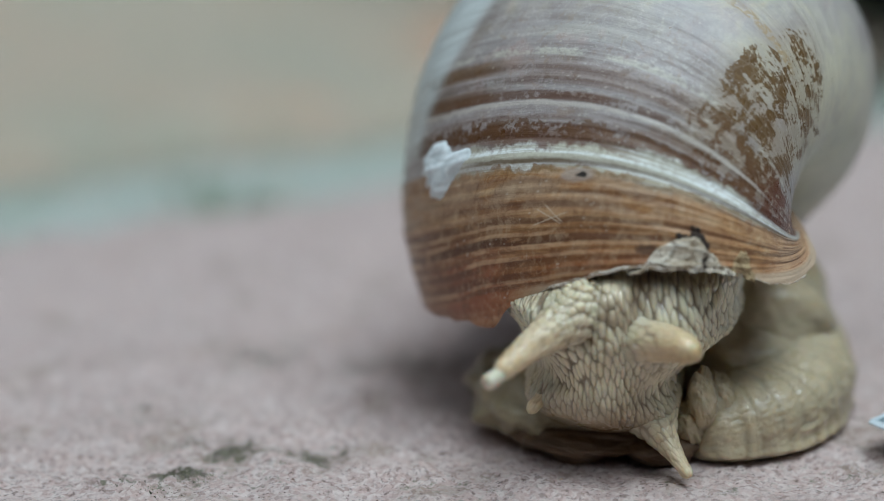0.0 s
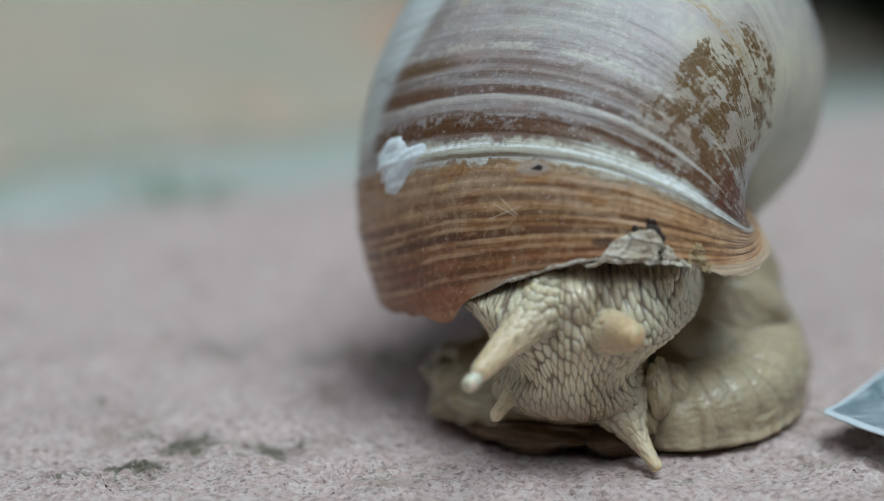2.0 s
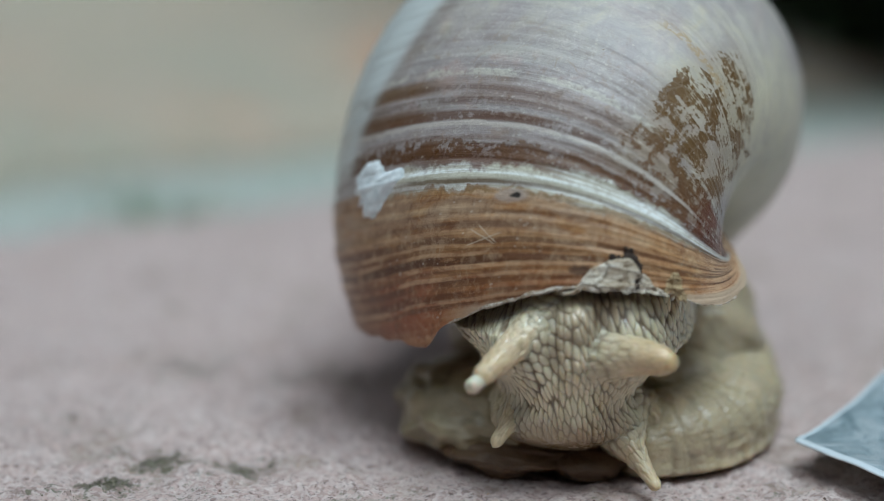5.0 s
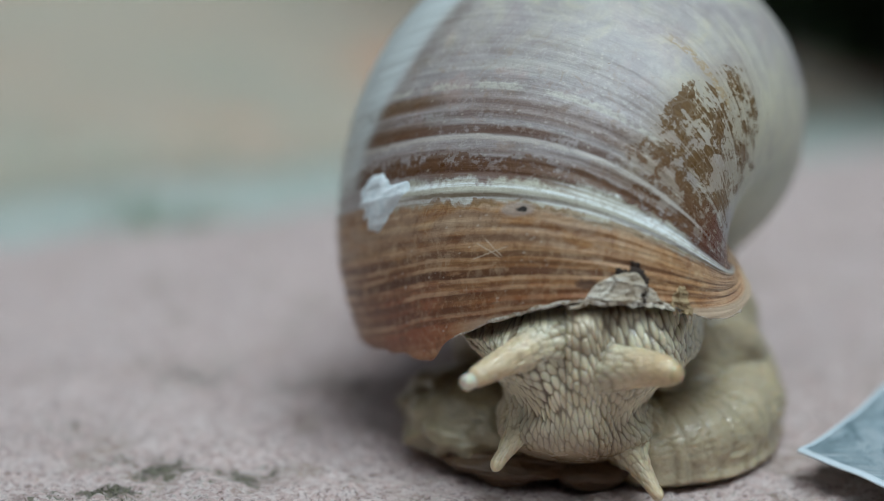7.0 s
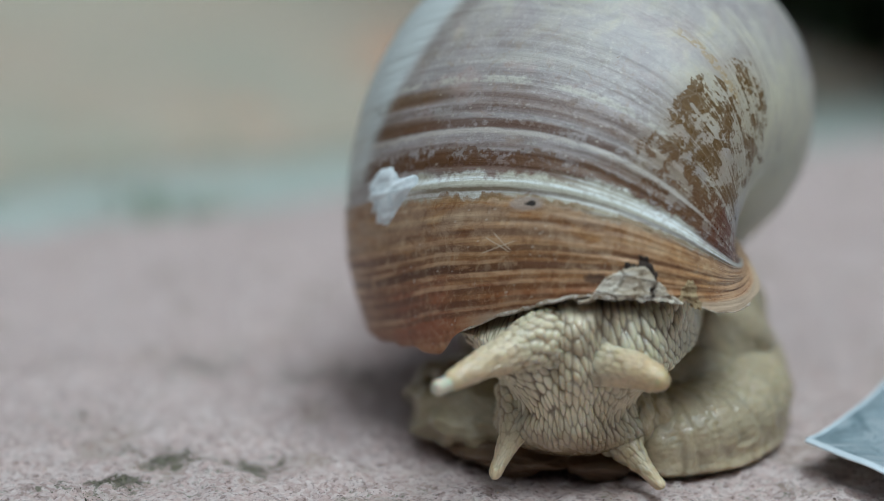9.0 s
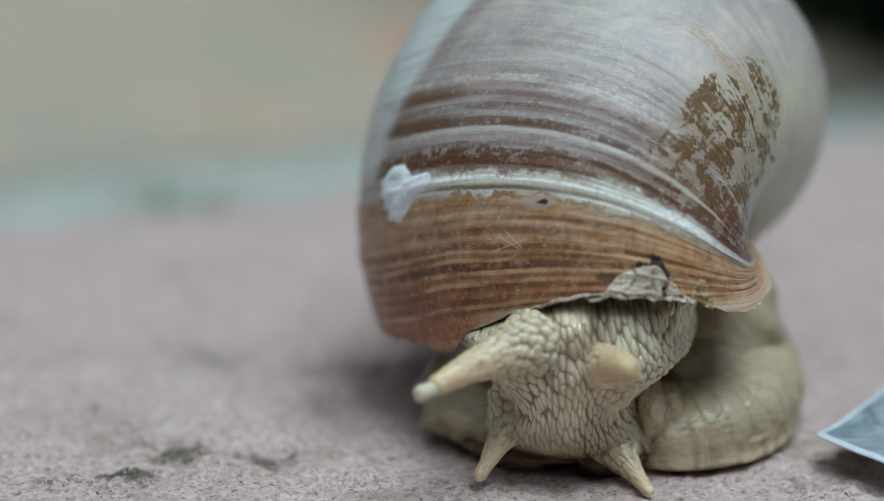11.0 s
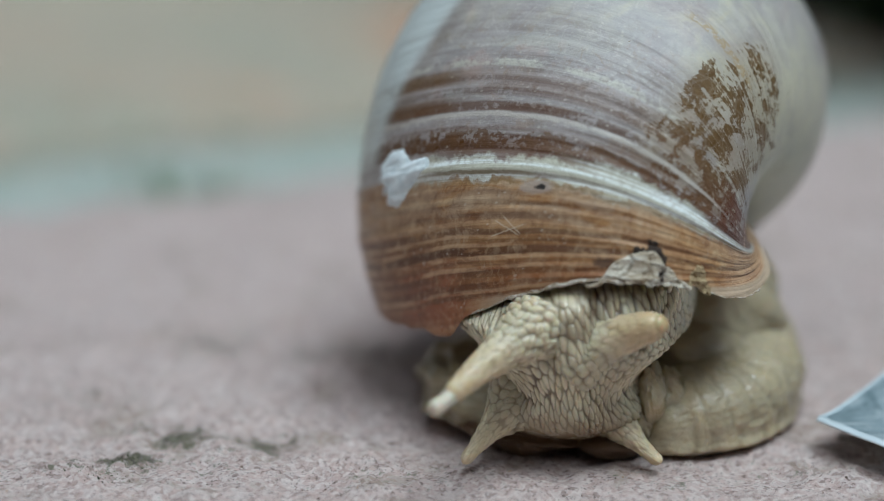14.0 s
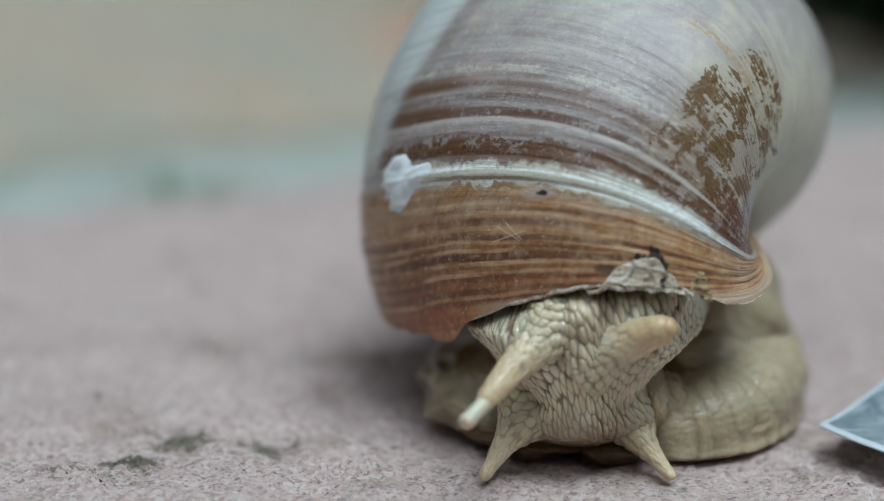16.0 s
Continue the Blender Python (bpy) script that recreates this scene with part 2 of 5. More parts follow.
    # the thick pale ridge of a winter rest
    ragged = m.math("ADD", m.math("MULTIPLY", m.math("SUBTRACT", grit, 0.5), 0.05), m.math("MULTIPLY", m.math("SUBTRACT", blot, 0.5), 0.12))
    rim = m.math("MAXIMUM", m.band(m.math("ADD", line, ragged), -0.472, 0.026, 0.026), m.math("MULTIPLY", m.band(m.math("ADD", line, ragged), -0.480, 0.050, 0.03), m.math("MULTIPLY", m.step(acr, -0.45, -0.75), m.step(acr, -1.45, -1.2))))
    groove = m.math("MULTIPLY", m.band(m.math("ADD", line, m.math("MULTIPLY", m.math("SUBTRACT", blot, 0.5), 0.03)), -0.458, 0.004, 0.005), m.math("MULTIPLY", m.step(acr, -0.55, -0.35), m.step(acr, 0.12, 0.0)))
    rimcol = m.mix(m.step(fine, 0.45, 0.60), srgb(192, 190, 172), srgb(232, 236, 234))
    rimcol = m.mix(m.math("MULTIPLY", m.step(grit, 0.52, 0.40), 0.35), rimcol, srgb(158, 150, 130))
    rim = m.math("MULTIPLY", m.math("MULTIPLY", rim, m.step(acr, 0.36, 0.22)), m.step(acr, -1.70, -1.20, 0.35, 1.0))
    rimcol = m.mix(m.math("MULTIPLY", groove, 0.6), rimcol, srgb(120, 104, 70))
    col = m.mix(m.math("MULTIPLY", rim, 0.93), col, rimcol)
    hem = m.math("MULTIPLY", m.band(m.math("ADD", line, ragged), -0.428, 0.006, 0.014), m.math("MULTIPLY", m.step(acr, 0.05, -0.15), m.step(acr, -1.45, -1.15)))
    col = m.mix(m.math("MULTIPLY", hem, m.step(patch, 0.36, 0.56, 0.25, 0.75)), col, srgb(128, 98, 54))
    # faint hair scratches across the lines
    hair = m.math("MULTIPLY", m.step(m.noise(m.coords((0.35, 5.0, 0), "growth_mm"), 1.0, 3, 0.5, 1.5), 0.66, 0.70), m.step(cloud, 0.50, 0.58))
    col = m.mix(m.math("MULTIPLY", hair, 0.2), col, srgb(206, 198, 182))
    # specks, scratches, the small pit
    speck = m.math("MULTIPLY", m.step(m.cells(m.coords((1.5, 1.5, 0), "growth_mm"), 1.0), 0.20, 0.12), m.step(patch, 0.48, 0.58))
    col = m.mix(m.math("MULTIPLY", speck, 0.35), col, srgb(216, 210, 196))
    px = m.math("MULTIPLY", m.math("SUBTRACT", ang, -0.392), 24.0)
    py = m.math("MULTIPLY", m.math("SUBTRACT", acr, -0.455), 15.0)
    wob = m.math("MULTIPLY", m.math("SUBTRACT", grit, 0.5), 1.0)
    dist = m.math("ADD", m.math("SQRT", m.math("ADD", m.math("MULTIPLY", px, px), m.math("MULTIPLY", m.math("MULTIPLY", py, py), 0.35))), m.math("MULTIPLY", wob, 0.5))
    col = m.mix(m.math("MULTIPLY", m.step(dist, 0.75, 0.45), 0.6), col, srgb(176, 166, 160))
    py2 = m.math("MULTIPLY", m.math("SUBTRACT", acr, -0.475), 15.0)
    pit = m.math("SQRT", m.math("ADD", m.math("MULTIPLY", px, px), m.math("MULTIPLY", m.math("MULTIPLY", py2, py2), 0.5)))
    col = m.mix(m.step(m.math("ADD", pit, m.math("MULTIPLY", wob, 0.3)), 0.30, 0.16), col, srgb(40, 34, 30))
    # a dark bruise beside the notch
    bx = m.math("MULTIPLY", m.math("SUBTRACT", ang, -0.119), 24.0)
    by = m.math("MULTIPLY", m.math("SUBTRACT", acr, -0.835), 13.0)
    bruise = m.math("ADD", m.math("SQRT", m.math("ADD", m.math("MULTIPLY", bx, bx), m.math("MULTIPLY", m.math("MULTIPLY", by, by), 0.5))), m.math("MULTIPLY", wob, 0.9))
    col = m.mix(m.step(bruise, 0.62, 0.30, 0.0, 0.75), col, srgb(66, 50, 46))
    # two short crossing scratches
    hx = m.math("MULTIPLY", m.math("SUBTRACT", ang, -0.250), 24.0)
    hy = m.math("MULTIPLY", m.math("SUBTRACT", acr, -0.385), 13.0)
    reach = m.step(m.math("ADD", m.math("MULTIPLY", hx, hx), m.math("MULTIPLY", hy, hy)), 1.3, 0.7)
    for lean, off in ((0.9, 0.0), (-0.5, 0.25), (1.3, -0.5)):
        cut = m.band(m.math("ADD", hx, m.math("ADD", m.math("MULTIPLY", hy, lean), m.math("MULTIPLY", wob, 0.25))), off, 0.03, 0.06)
        col = m.mix(m.math("MULTIPLY", m.math("MULTIPLY", cut, reach), 0.55), col, srgb(214, 200, 178))
    # deep red-brown where the old whorl runs into the navel
    navel = m.math("MULTIPLY", m.math("MULTIPLY", m.step(acr, -1.20, -1.48), m.band(line, -0.70, 0.12, 0.10)), m.step(rag, 0.40, 0.50))
    col = m.mix(m.math("MULTIPLY", navel, 0.85), col, srgb(92, 44, 24))
    m.color(col)
    m.put(m.b.inputs["Roughness"], m.math("ADD", m.math("ADD", m.step(skin, 0.0, 1.0, 0.40, 0.30), m.math("MULTIPLY", rim, 0.25)), m.math("MULTIPLY", m.math("SUBTRACT", cross, 0.5), 0.3)))
    m.bump(fine, 0.30, 0.00020).bump(grit, 0.4, 0.00014)
    return m.m


def skin_material(name, light, dark, amount=1.0, rough=0.32, glow=0.12, wet=0.35, spread=0.0009, warm=(136, 110, 80)):
    m = Mat(name, rough, Coat_Weight=wet, Coat_Roughness=0.09, Subsurface_Weight=glow, Subsurface_Scale=spread, Subsurface_Radius=(1.0, 0.7, 0.4))
    g = m.attr("crease")
    v = m.coords((1000, 1000, 1000))
    blotch = m.noise(v, 0.35, 4, 0.6)
    grain = m.noise(v, 5.0, 4, 0.6)
    base = m.mix(m.math("MULTIPLY", m.step(blotch, 0.40, 0.62), 0.55), light, tuple(c * 0.60 for c in light[:3]) + (1.0,))
    base = m.mix(m.math("MULTIPLY", grain, 0.45), base, tuple(min(c * 1.25, 0.8) for c in light[:3]) + (1.0,))
    # tan zones; on the head this brown also paints the muzzle's underside shade
    base = m.mix(m.math("MULTIPLY", g[1], 0.75), base, srgb(*warm))
    base = m.mix(m.math("MULTIPLY", g[2], 0.5), base, srgb(160, 164, 146))
    # darkens the furrows, putting the shade between grains into the colour
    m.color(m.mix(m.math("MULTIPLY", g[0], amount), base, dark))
    wart = m.cells(v, 2.3, "SMOOTH_F1")
    m.bump(grain, 0.5, 0.00012).bump(m.math("MULTIPLY", wart, -1.0), 0.25, 0.00014)
    m.put(m.b.inputs["Roughness"], m.step(blotch, 0.3, 0.7, rough * 0.75, rough * 1.4))
    return m.m


def plain_material(name, a, b, scale, rough=0.6, bump=0.0002, detail=5, **more):
    m = Mat(name, rough, **more)
    v = m.coords((1000, 1000, 1000))
    n = m.noise(v, scale, detail, 0.6, 0.3)
    f = m.noise(v, scale * 7, 4, 0.6)
    m.color(m.mix(m.step(m.math("ADD", m.math("MULTIPLY", n, 0.7), m.math("MULTIPLY", f, 0.3)), 0.35, 0.65), a, b))
    m.bump(f, 0.5, bump)
    return m.m


def stone_material(name, a, b, c, stain, spread=0.22, much=0.5, grainy=0.0):
    m = Mat(name, 0.85)
    v = m.coords((1000, 1000, 1000))
    big = m.noise(v, 0.045, 4, 0.6, 0.5)
    mid = m.noise(v, 0.35, 5, 0.65, 0.3)
    fine = m.noise(v, 2.3, 6, 0.72)
    soft = m.noise(v, 0.85, 4, 0.6)
    tiny = m.cells(v, 1.5)
    col = m.mix(m.step(big, 0.35, 0.65), a, b)
    col = m.mix(m.math("MULTIPLY", m.step(mid, 0.40, 0.62), 0.7), col, c)
    col = m.mix(m.math("MULTIPLY", m.step(soft, 0.48, 0.62), 0.4), col, srgb(220, 204, 198))
    col = m.mix(m.math("MULTIPLY", m.step(soft, 0.46, 0.34), 0.30), col, srgb(166, 146, 138))
    # the single sand grains: pale, rosy, grey and a few dark ones
    which = m.t.nodes.new("ShaderNodeSeparateColor")
    m.t.links.new(m.cells(v, 2.6, "F1", "Color"), which.inputs["Color"])
    grains = m.ramp(which.outputs[0], (0.0, srgb(96, 80, 72)), (0.10, srgb(158, 136, 128)), (0.35, srgb(206, 180, 172)), (0.65, srgb(212, 198, 194)), (1.0, srgb(236, 226, 220)))
    col = m.mix(grainy, col, grains)
    col = m.mix(m.math("MULTIPLY", m.step(fine, 0.52, 0.62), 0.5), col, srgb(232, 220, 214))
    col = m.mix(m.math("MULTIPLY", m.step(fine, 0.45, 0.35), 0.78), col, srgb(98, 80, 72))
    col = m.mix(m.math("MULTIPLY", m.step(tiny, 0.18, 0.10), 0.30), col, srgb(84, 72, 64))
    spot = m.math("MULTIPLY", m.step(m.noise(v, spread, 5, 0.62, 0.5), 0.54, 0.66), m.step(fine, 0.36, 0.52))
    col = m.mix(m.math("MULTIPLY", spot, much), col, stain)
    grown = m.math("ADD", m.attr("stain")[0], m.math("ADD", m.math("MULTIPLY", m.math("SUBTRACT", fine, 0.5), 2.2), m.math("MULTIPLY", m.math("SUBTRACT", soft, 0.5), 1.8)))
    green = m.mix(m.step(fine, 0.40, 0.60), srgb(44, 42, 32), srgb(96, 96, 70))
    m.color(m.mix(m.step(grown, 0.42, 0.85, 0.0, 0.85), col, green))
    m.bump(soft, 0.5, 0.0006).bump(fine, 0.7, 0.0005)
    return m.m


def flake_material():
    """Pale splintered shell with dark cracks and stains."""
    m = Mat("flaking_shell", 0.6)
    v = m.coords((700, 1000, 1600))
    n, f = m.noise(v, 0.9, 5, 0.6, 0.4), m.noise(v, 5.0, 4, 0.6)
    col = m.ramp(n, (0.34, srgb(128, 108, 82)), (0.48, srgb(192, 180, 158)), (0.62, srgb(218, 212, 198)))
    crack = m.step(m.cells(v, 0.55, "DISTANCE_TO_EDGE"), 0.03, 0.09, 1.0, 0.0)
    col = m.mix(m.math("MULTIPLY", m.math("MULTIPLY", crack, m.step(f, 0.38, 0.55)), 0.75), col, srgb(84, 68, 52))
    m.color(col)
    m.bump(f, 0.4, 0.0002).bump(crack, -0.5, 0.0002)
    return m.m


SHELL = shell_material()
INNER = plain_material("shell_inside", srgb(150, 120, 96), srgb(186, 160, 134), 0.6, 0.35)
LIME = plain_material("chalky_lime", srgb(214, 224, 228), srgb(240, 246, 248), 1.6, 0.8, 0.0002)
FLAKE = flake_material()
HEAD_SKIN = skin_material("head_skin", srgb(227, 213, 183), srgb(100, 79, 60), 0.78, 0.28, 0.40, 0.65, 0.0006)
FOOT_SKIN = skin_material("foot_skin", srgb(187, 173, 144), srgb(116, 99, 74), 0.58, 0.30, 0.45, 0.35, 0.0014)
# shaded copy of the foot skin, for parts below the shell
SHADE_SKIN = skin_material("shaded_body_skin", srgb(155, 143, 115), srgb(99, 86, 64), 0.55, 0.36, 0.3, 0.25, 0.0012)
# tan sole, darkened so its colour holds the shade under the muzzle
SHADED_SOLE_SKIN = skin_material("shaded_sole_skin", srgb(98, 76, 54), srgb(66, 52, 38), 0.6, 0.40, 0.12, 0.12)
FEELER = skin_material("feeler_skin", srgb(224, 205, 172), srgb(122, 96, 72), 0.68, 0.32, 0.55, 0.4, 0.0009, (204, 168, 112))


def tip_material(name, color):
    """Translucent skin with the dim eye spot near its end."""
    m = Mat(name, 0.32, Subsurface_Weight=0.4, Subsurface_Scale=0.001)
    v = m.t.nodes.new("ShaderNodeTexCoord").outputs["Object"]
    d = m.t.nodes.new("ShaderNodeVectorMath")
    d.operation = "DISTANCE"
    m.t.links.new(v, d.inputs[0])
    d.inputs[1].default_value = (0.00010, 0.00025, 0.0)
    m.color(m.mix(m.step(d.outputs["Value"], 0.00034, 0.00016, 0.0, 0.30), color, srgb(92, 80, 64)))
    return m.m


TIP = tip_material("feeler_tip", srgb(208, 202, 180))
BLUNT = tip_material("feeler_end", srgb(196, 174, 132))
PINK_STONE = stone_material("pink_sandstone", srgb(196, 174, 169), srgb(199, 175, 168), srgb(184, 165, 161), srgb(140, 124, 104), 0.16, 0.5, 0.45)
TAN_STONE = stone_material("tan_sandstone", srgb(162, 164, 142), srgb(186, 168, 142), srgb(174, 160, 138), srgb(204, 152, 120), 0.022, 0.95)
LICHEN = stone_material("lichen_crust", srgb(162, 178, 168), srgb(178, 192, 186), srgb(168, 172, 156), srgb(130, 146, 118), 0.05, 0.8)
SOIL = plain_material("dry_soil", srgb(120, 104, 82), srgb(150, 132, 104), 0.05, 0.95, 0.001)
# kept dark so the added walls throw little light back
RENDER = plain_material("blocker_render", srgb(70, 66, 58), srgb(88, 82, 72), 0.02, 0.9, 0.002)
MOSS = plain_material("dark_moss", srgb(62, 62, 48), srgb(118, 116, 92), 1.2, 0.9, 0.0002)
LEAF = plain_material("dark_leaf", srgb(34, 46, 24), srgb(52, 66, 34), 0.2, 0.45, 0.0003)
GREEN = plain_material("green_moss", srgb(124, 140, 108), srgb(150, 164, 134), 0.4, 0.9)


def grit_material():
    m = Mat("sand_grains", 0.8)
    g = m.t.nodes.new("ShaderNodeNewGeometry")
    m.color(m.ramp(g.outputs["Random Per Island"], (0.0, srgb(70, 58, 50)), (0.3, srgb(150, 128, 118)), (0.6, srgb(206, 194, 186)), (0.9, srgb(184, 154, 134)), (1.0, srgb(96, 88, 76))))
    return m.m


GRIT = grit_material()
STEM = plain_material("stem", srgb(60, 54, 36), srgb(82, 74, 50), 0.5, 0.7)


def foil_material():
    m = Mat("printed_foil", 0.34, Metallic=0.55)
    v = m.coords((1000, 1000, 1000))
    n = m.noise(v, 0.32, 5, 0.6, 1.2)
    f = m.noise(v, 1.6, 4, 0.6, 0.5)
    col = m.ramp(n, (0.36, srgb(146, 168, 178)), (0.50, srgb(190, 208, 216)), (0.60, srgb(216, 228, 234)), (0.75, srgb(170, 192, 202)))
    m.color(m.mix(m.math("MULTIPLY", m.step(f, 0.55, 0.7), 0.4), col, srgb(224, 232, 236)))
    m.bump(n, 0.5, 0.0005).bump(f, 0.3, 0.0002)
    return m.m


FOIL = foil_material()
FOIL_EDGE = Mat("foil_edge", 0.3, Metallic=0.2, Base_Color=srgb(222, 232, 238)).m


# ---------------------------------------------------------------- mesh helpers
def grid_mesh(name, pts, wrap=False, attrs=None, flip=False):
    """A mesh from an array of points rows x columns x 3; wrap closes the columns into a ring."""
    n, k = pts.shape[:2]
    i, j = np.meshgrid(np.arange(n - 1), np.arange(k if wrap else k - 1), indexing="ij")
    a, b, c, d = i * k + j, i * k + (j + 1) % k, (i + 1) * k + (j + 1) % k, (i + 1) * k + j
    quads = np.stack([a, d, c, b] if flip else [a, b, c, d], -1).reshape(-1, 4)
    me = bpy.data.meshes.new(name)
    me.from_pydata(pts.reshape(-1, 3).tolist(), [], quads.tolist())
    for key, arr in (attrs or {}).items():
        at = me.attributes.new(key, "FLOAT_VECTOR", "POINT")
        at.data.foreach_set("vector", np.ascontiguousarray(arr.reshape(-1, 3), dtype=np.float32).ravel())
    me.polygons.foreach_set("use_smooth", [True] * len(me.polygons))
    me.update()
    return me


def part(name, me, material, parent=None, label=""):
    """Links a mesh (or a bmesh) as one object under a thing or a part."""
    if isinstance(me, bmesh.types.BMesh):
        bm, me = me, bpy.data.meshes.new(name)
        bm.to_mesh(me)
        bm.free()
        me.polygons.foreach_set("use_smooth", [True] * len(me.polygons))
    if material and not me.materials:
        me.materials.append(material)
    ob = new(name, me)
    ob.parent = parent
    return tagged(ob, label)


def value_noise(x, y, seed=0):
    """Smooth random field of two arrays, about -1 to 1."""
    xi, yi = np.floor(x).astype(int), np.floor(y).astype(int)
    u, v = x - xi, y - yi
    u, v = u * u * (3 - 2 * u), v * v * (3 - 2 * v)

    def h(a, b):
        q = np.sin(a * 127.1 + b * 311.7 + seed * 74.7) * 43758.5453
        return (q - np.floor(q)) * 2 - 1

    return (h(xi, yi) * (1 - u) + h(xi + 1, yi) * u) * (1 - v) + (h(xi, yi + 1) * (1 - u) + h(xi + 1, yi + 1) * u) * v


def fractal(x, y, octaves=4, seed=0):
    total = np.zeros_like(x)
    for o in range(octaves):
        total = total + value_noise(x * 2 ** o, y * 2 ** o, seed + o) / 2 ** o
    return total


def pebbled(x, y, seed=0, jitter=0.85):
    """Distances to the nearest and the next of scattered seeds, one in each unit cell."""
    xi, yi = np.floor(x), np.floor(y)
    f1, f2 = np.full(x.shape, 9.0), np.full(x.shape, 9.0)
    for dx in (-1, 0, 1):
        for dy in (-1, 0, 1):
            cx, cy = xi + dx, yi + dy
            q = np.sin(cx * 127.1 + cy * 311.7 + seed * 17.3) * 43758.5453
            p = np.sin(cx * 269.5 + cy * 183.3 + seed * 29.9) * 28461.5453
            sx, sy = cx + 0.5 + (q - np.floor(q) - 0.5) * jitter, cy + 0.5 + (p - np.floor(p) - 0.5) * jitter
            d = np.hypot(x - sx, y - sy)
            f2 = np.where(d < f1, f1, np.minimum(f2, d))
            f1 = np.minimum(f1, d)
    return f1, f2


def smooth(v, lo, hi):
    t = np.clip((v - lo) / (hi - lo), 0, 1)
    return t * t * (3 - 2 * t)


def crease_attr(groove, warm=0.0, cool=0.0):
    """Furrows with their shade painted in, warm tan zones (darker below the muzzle) and grey-green zones of the skin.
    """
    z = np.zeros(groove.shape)
    return np.stack([groove, z + warm, z + cool], -1)


def knots(x, xs, ys):
    """Smooth interpolation through a few knots."""
    xs, ys = np.array(xs, float), np.array(ys, float)
    m = np.gradient(ys, xs)
    i = np.clip(np.searchsorted(xs, x) - 1, 0, len(xs) - 2)
    h = xs[i + 1] - xs[i]
    t = np.clip((x - xs[i]) / h, 0, 1)
    return (ys[i] * (1 + 2 * t) * (1 - t) ** 2 + m[i] * h * t * (1 - t) ** 2 + ys[i + 1] * t * t * (3 - 2 * t) + m[i + 1] * h * t * t * (t - 1))


# ---------------------------------------------------------------- ground, slabs, joint
def ground():
    me = bpy.data.meshes.new("ground")
    s = 150.0
    me.from_pydata([(-s, -s, -0.012), (s, -s, -0.012), (s, s, -0.012), (-s, s, -0.012)], [], [(0, 1, 2, 3)])
    tagged(part("ground", me, SOIL), "dry brown earth under the paving", "ground", kind="structure")


# An unseen wall, added only to hold back low sky light.
def sky_blocker(name, x0, x1, y0, y1, high=1.8):
    bm = bmesh.new()
    bmesh.ops.create_cube(bm, size=1.0)
    bmesh.ops.scale(bm, vec=(x1 - x0, y1 - y0, high), verts=bm.verts)
    bmesh.ops.translate(bm, vec=((x0 + x1) / 2, (y0 + y1) / 2, high / 2 - 0.012), verts=bm.verts)
    bmesh.ops.bevel(bm, geom=bm.edges[:], offset=0.01, segments=2, affect="EDGES")
    tagged(part(name, bm, RENDER), "unseen plain wall, added to cut low sky light", "wall", kind="structure")


# where moss has taken hold on the slab: x, y, reach, density
MOSS_AT = ((-0.0288, 0.0026, 0.0021, 0.86), (-0.0321, -0.0014, 0.0016, 1.1), (-0.0226, 0.0022, 0.0022, 0.78), (-0.0312, 0.0046, 0.0024, 0.50),
           (-0.0360, -0.0030, 0.0020, 0.45), (-0.0342, -0.0044, 0.0015, 0.48), (-0.0205, 0.0016, 0.0022, 0.36), (-0.0262, -0.0030, 0.0030, 0.36),
           (-0.0380, -0.0040, 0.0026, 0.40), (-0.0290, 0.0240, 0.0040, 0.60), (-0.0180, 0.0220, 0.0045, 0.62), (-0.0120, -0.0040, 0.0040, 0.34),
           (0.0070, -0.0045, 0.0030, 0.40), (0.0150, -0.0010, 0.0030, 0.38), (-0.0370, 0.0110, 0.0040, 0.45))
JOINT = math.atan(0.5)          # the joint between the slabs runs aslant


def stone_top(gx, gy, seed):
    top = 0.00042 * fractal(gx * 260, gy * 260, 3, seed) + 0.00016 * fractal(gx * 1100, gy * 1100, 3, seed + 5)
    f1, f2 = pebbled(gx * 900, gy * 900, seed)
    return top + 0.00020 * smooth(f2 - f1, 0.0, 0.5) * smooth(fractal(gx * 300, gy * 300, 2, seed + 9), -0.2, 0.4)


def rest_height(x, y):
    """The height of the pink slab's top at a place of the yard."""
    c, s = math.cos(JOINT), math.sin(JOINT)
    return float(stone_top(np.array([[c * x + s * y]]), np.array([[-s * x + c * y]]), 3)[0, 0])


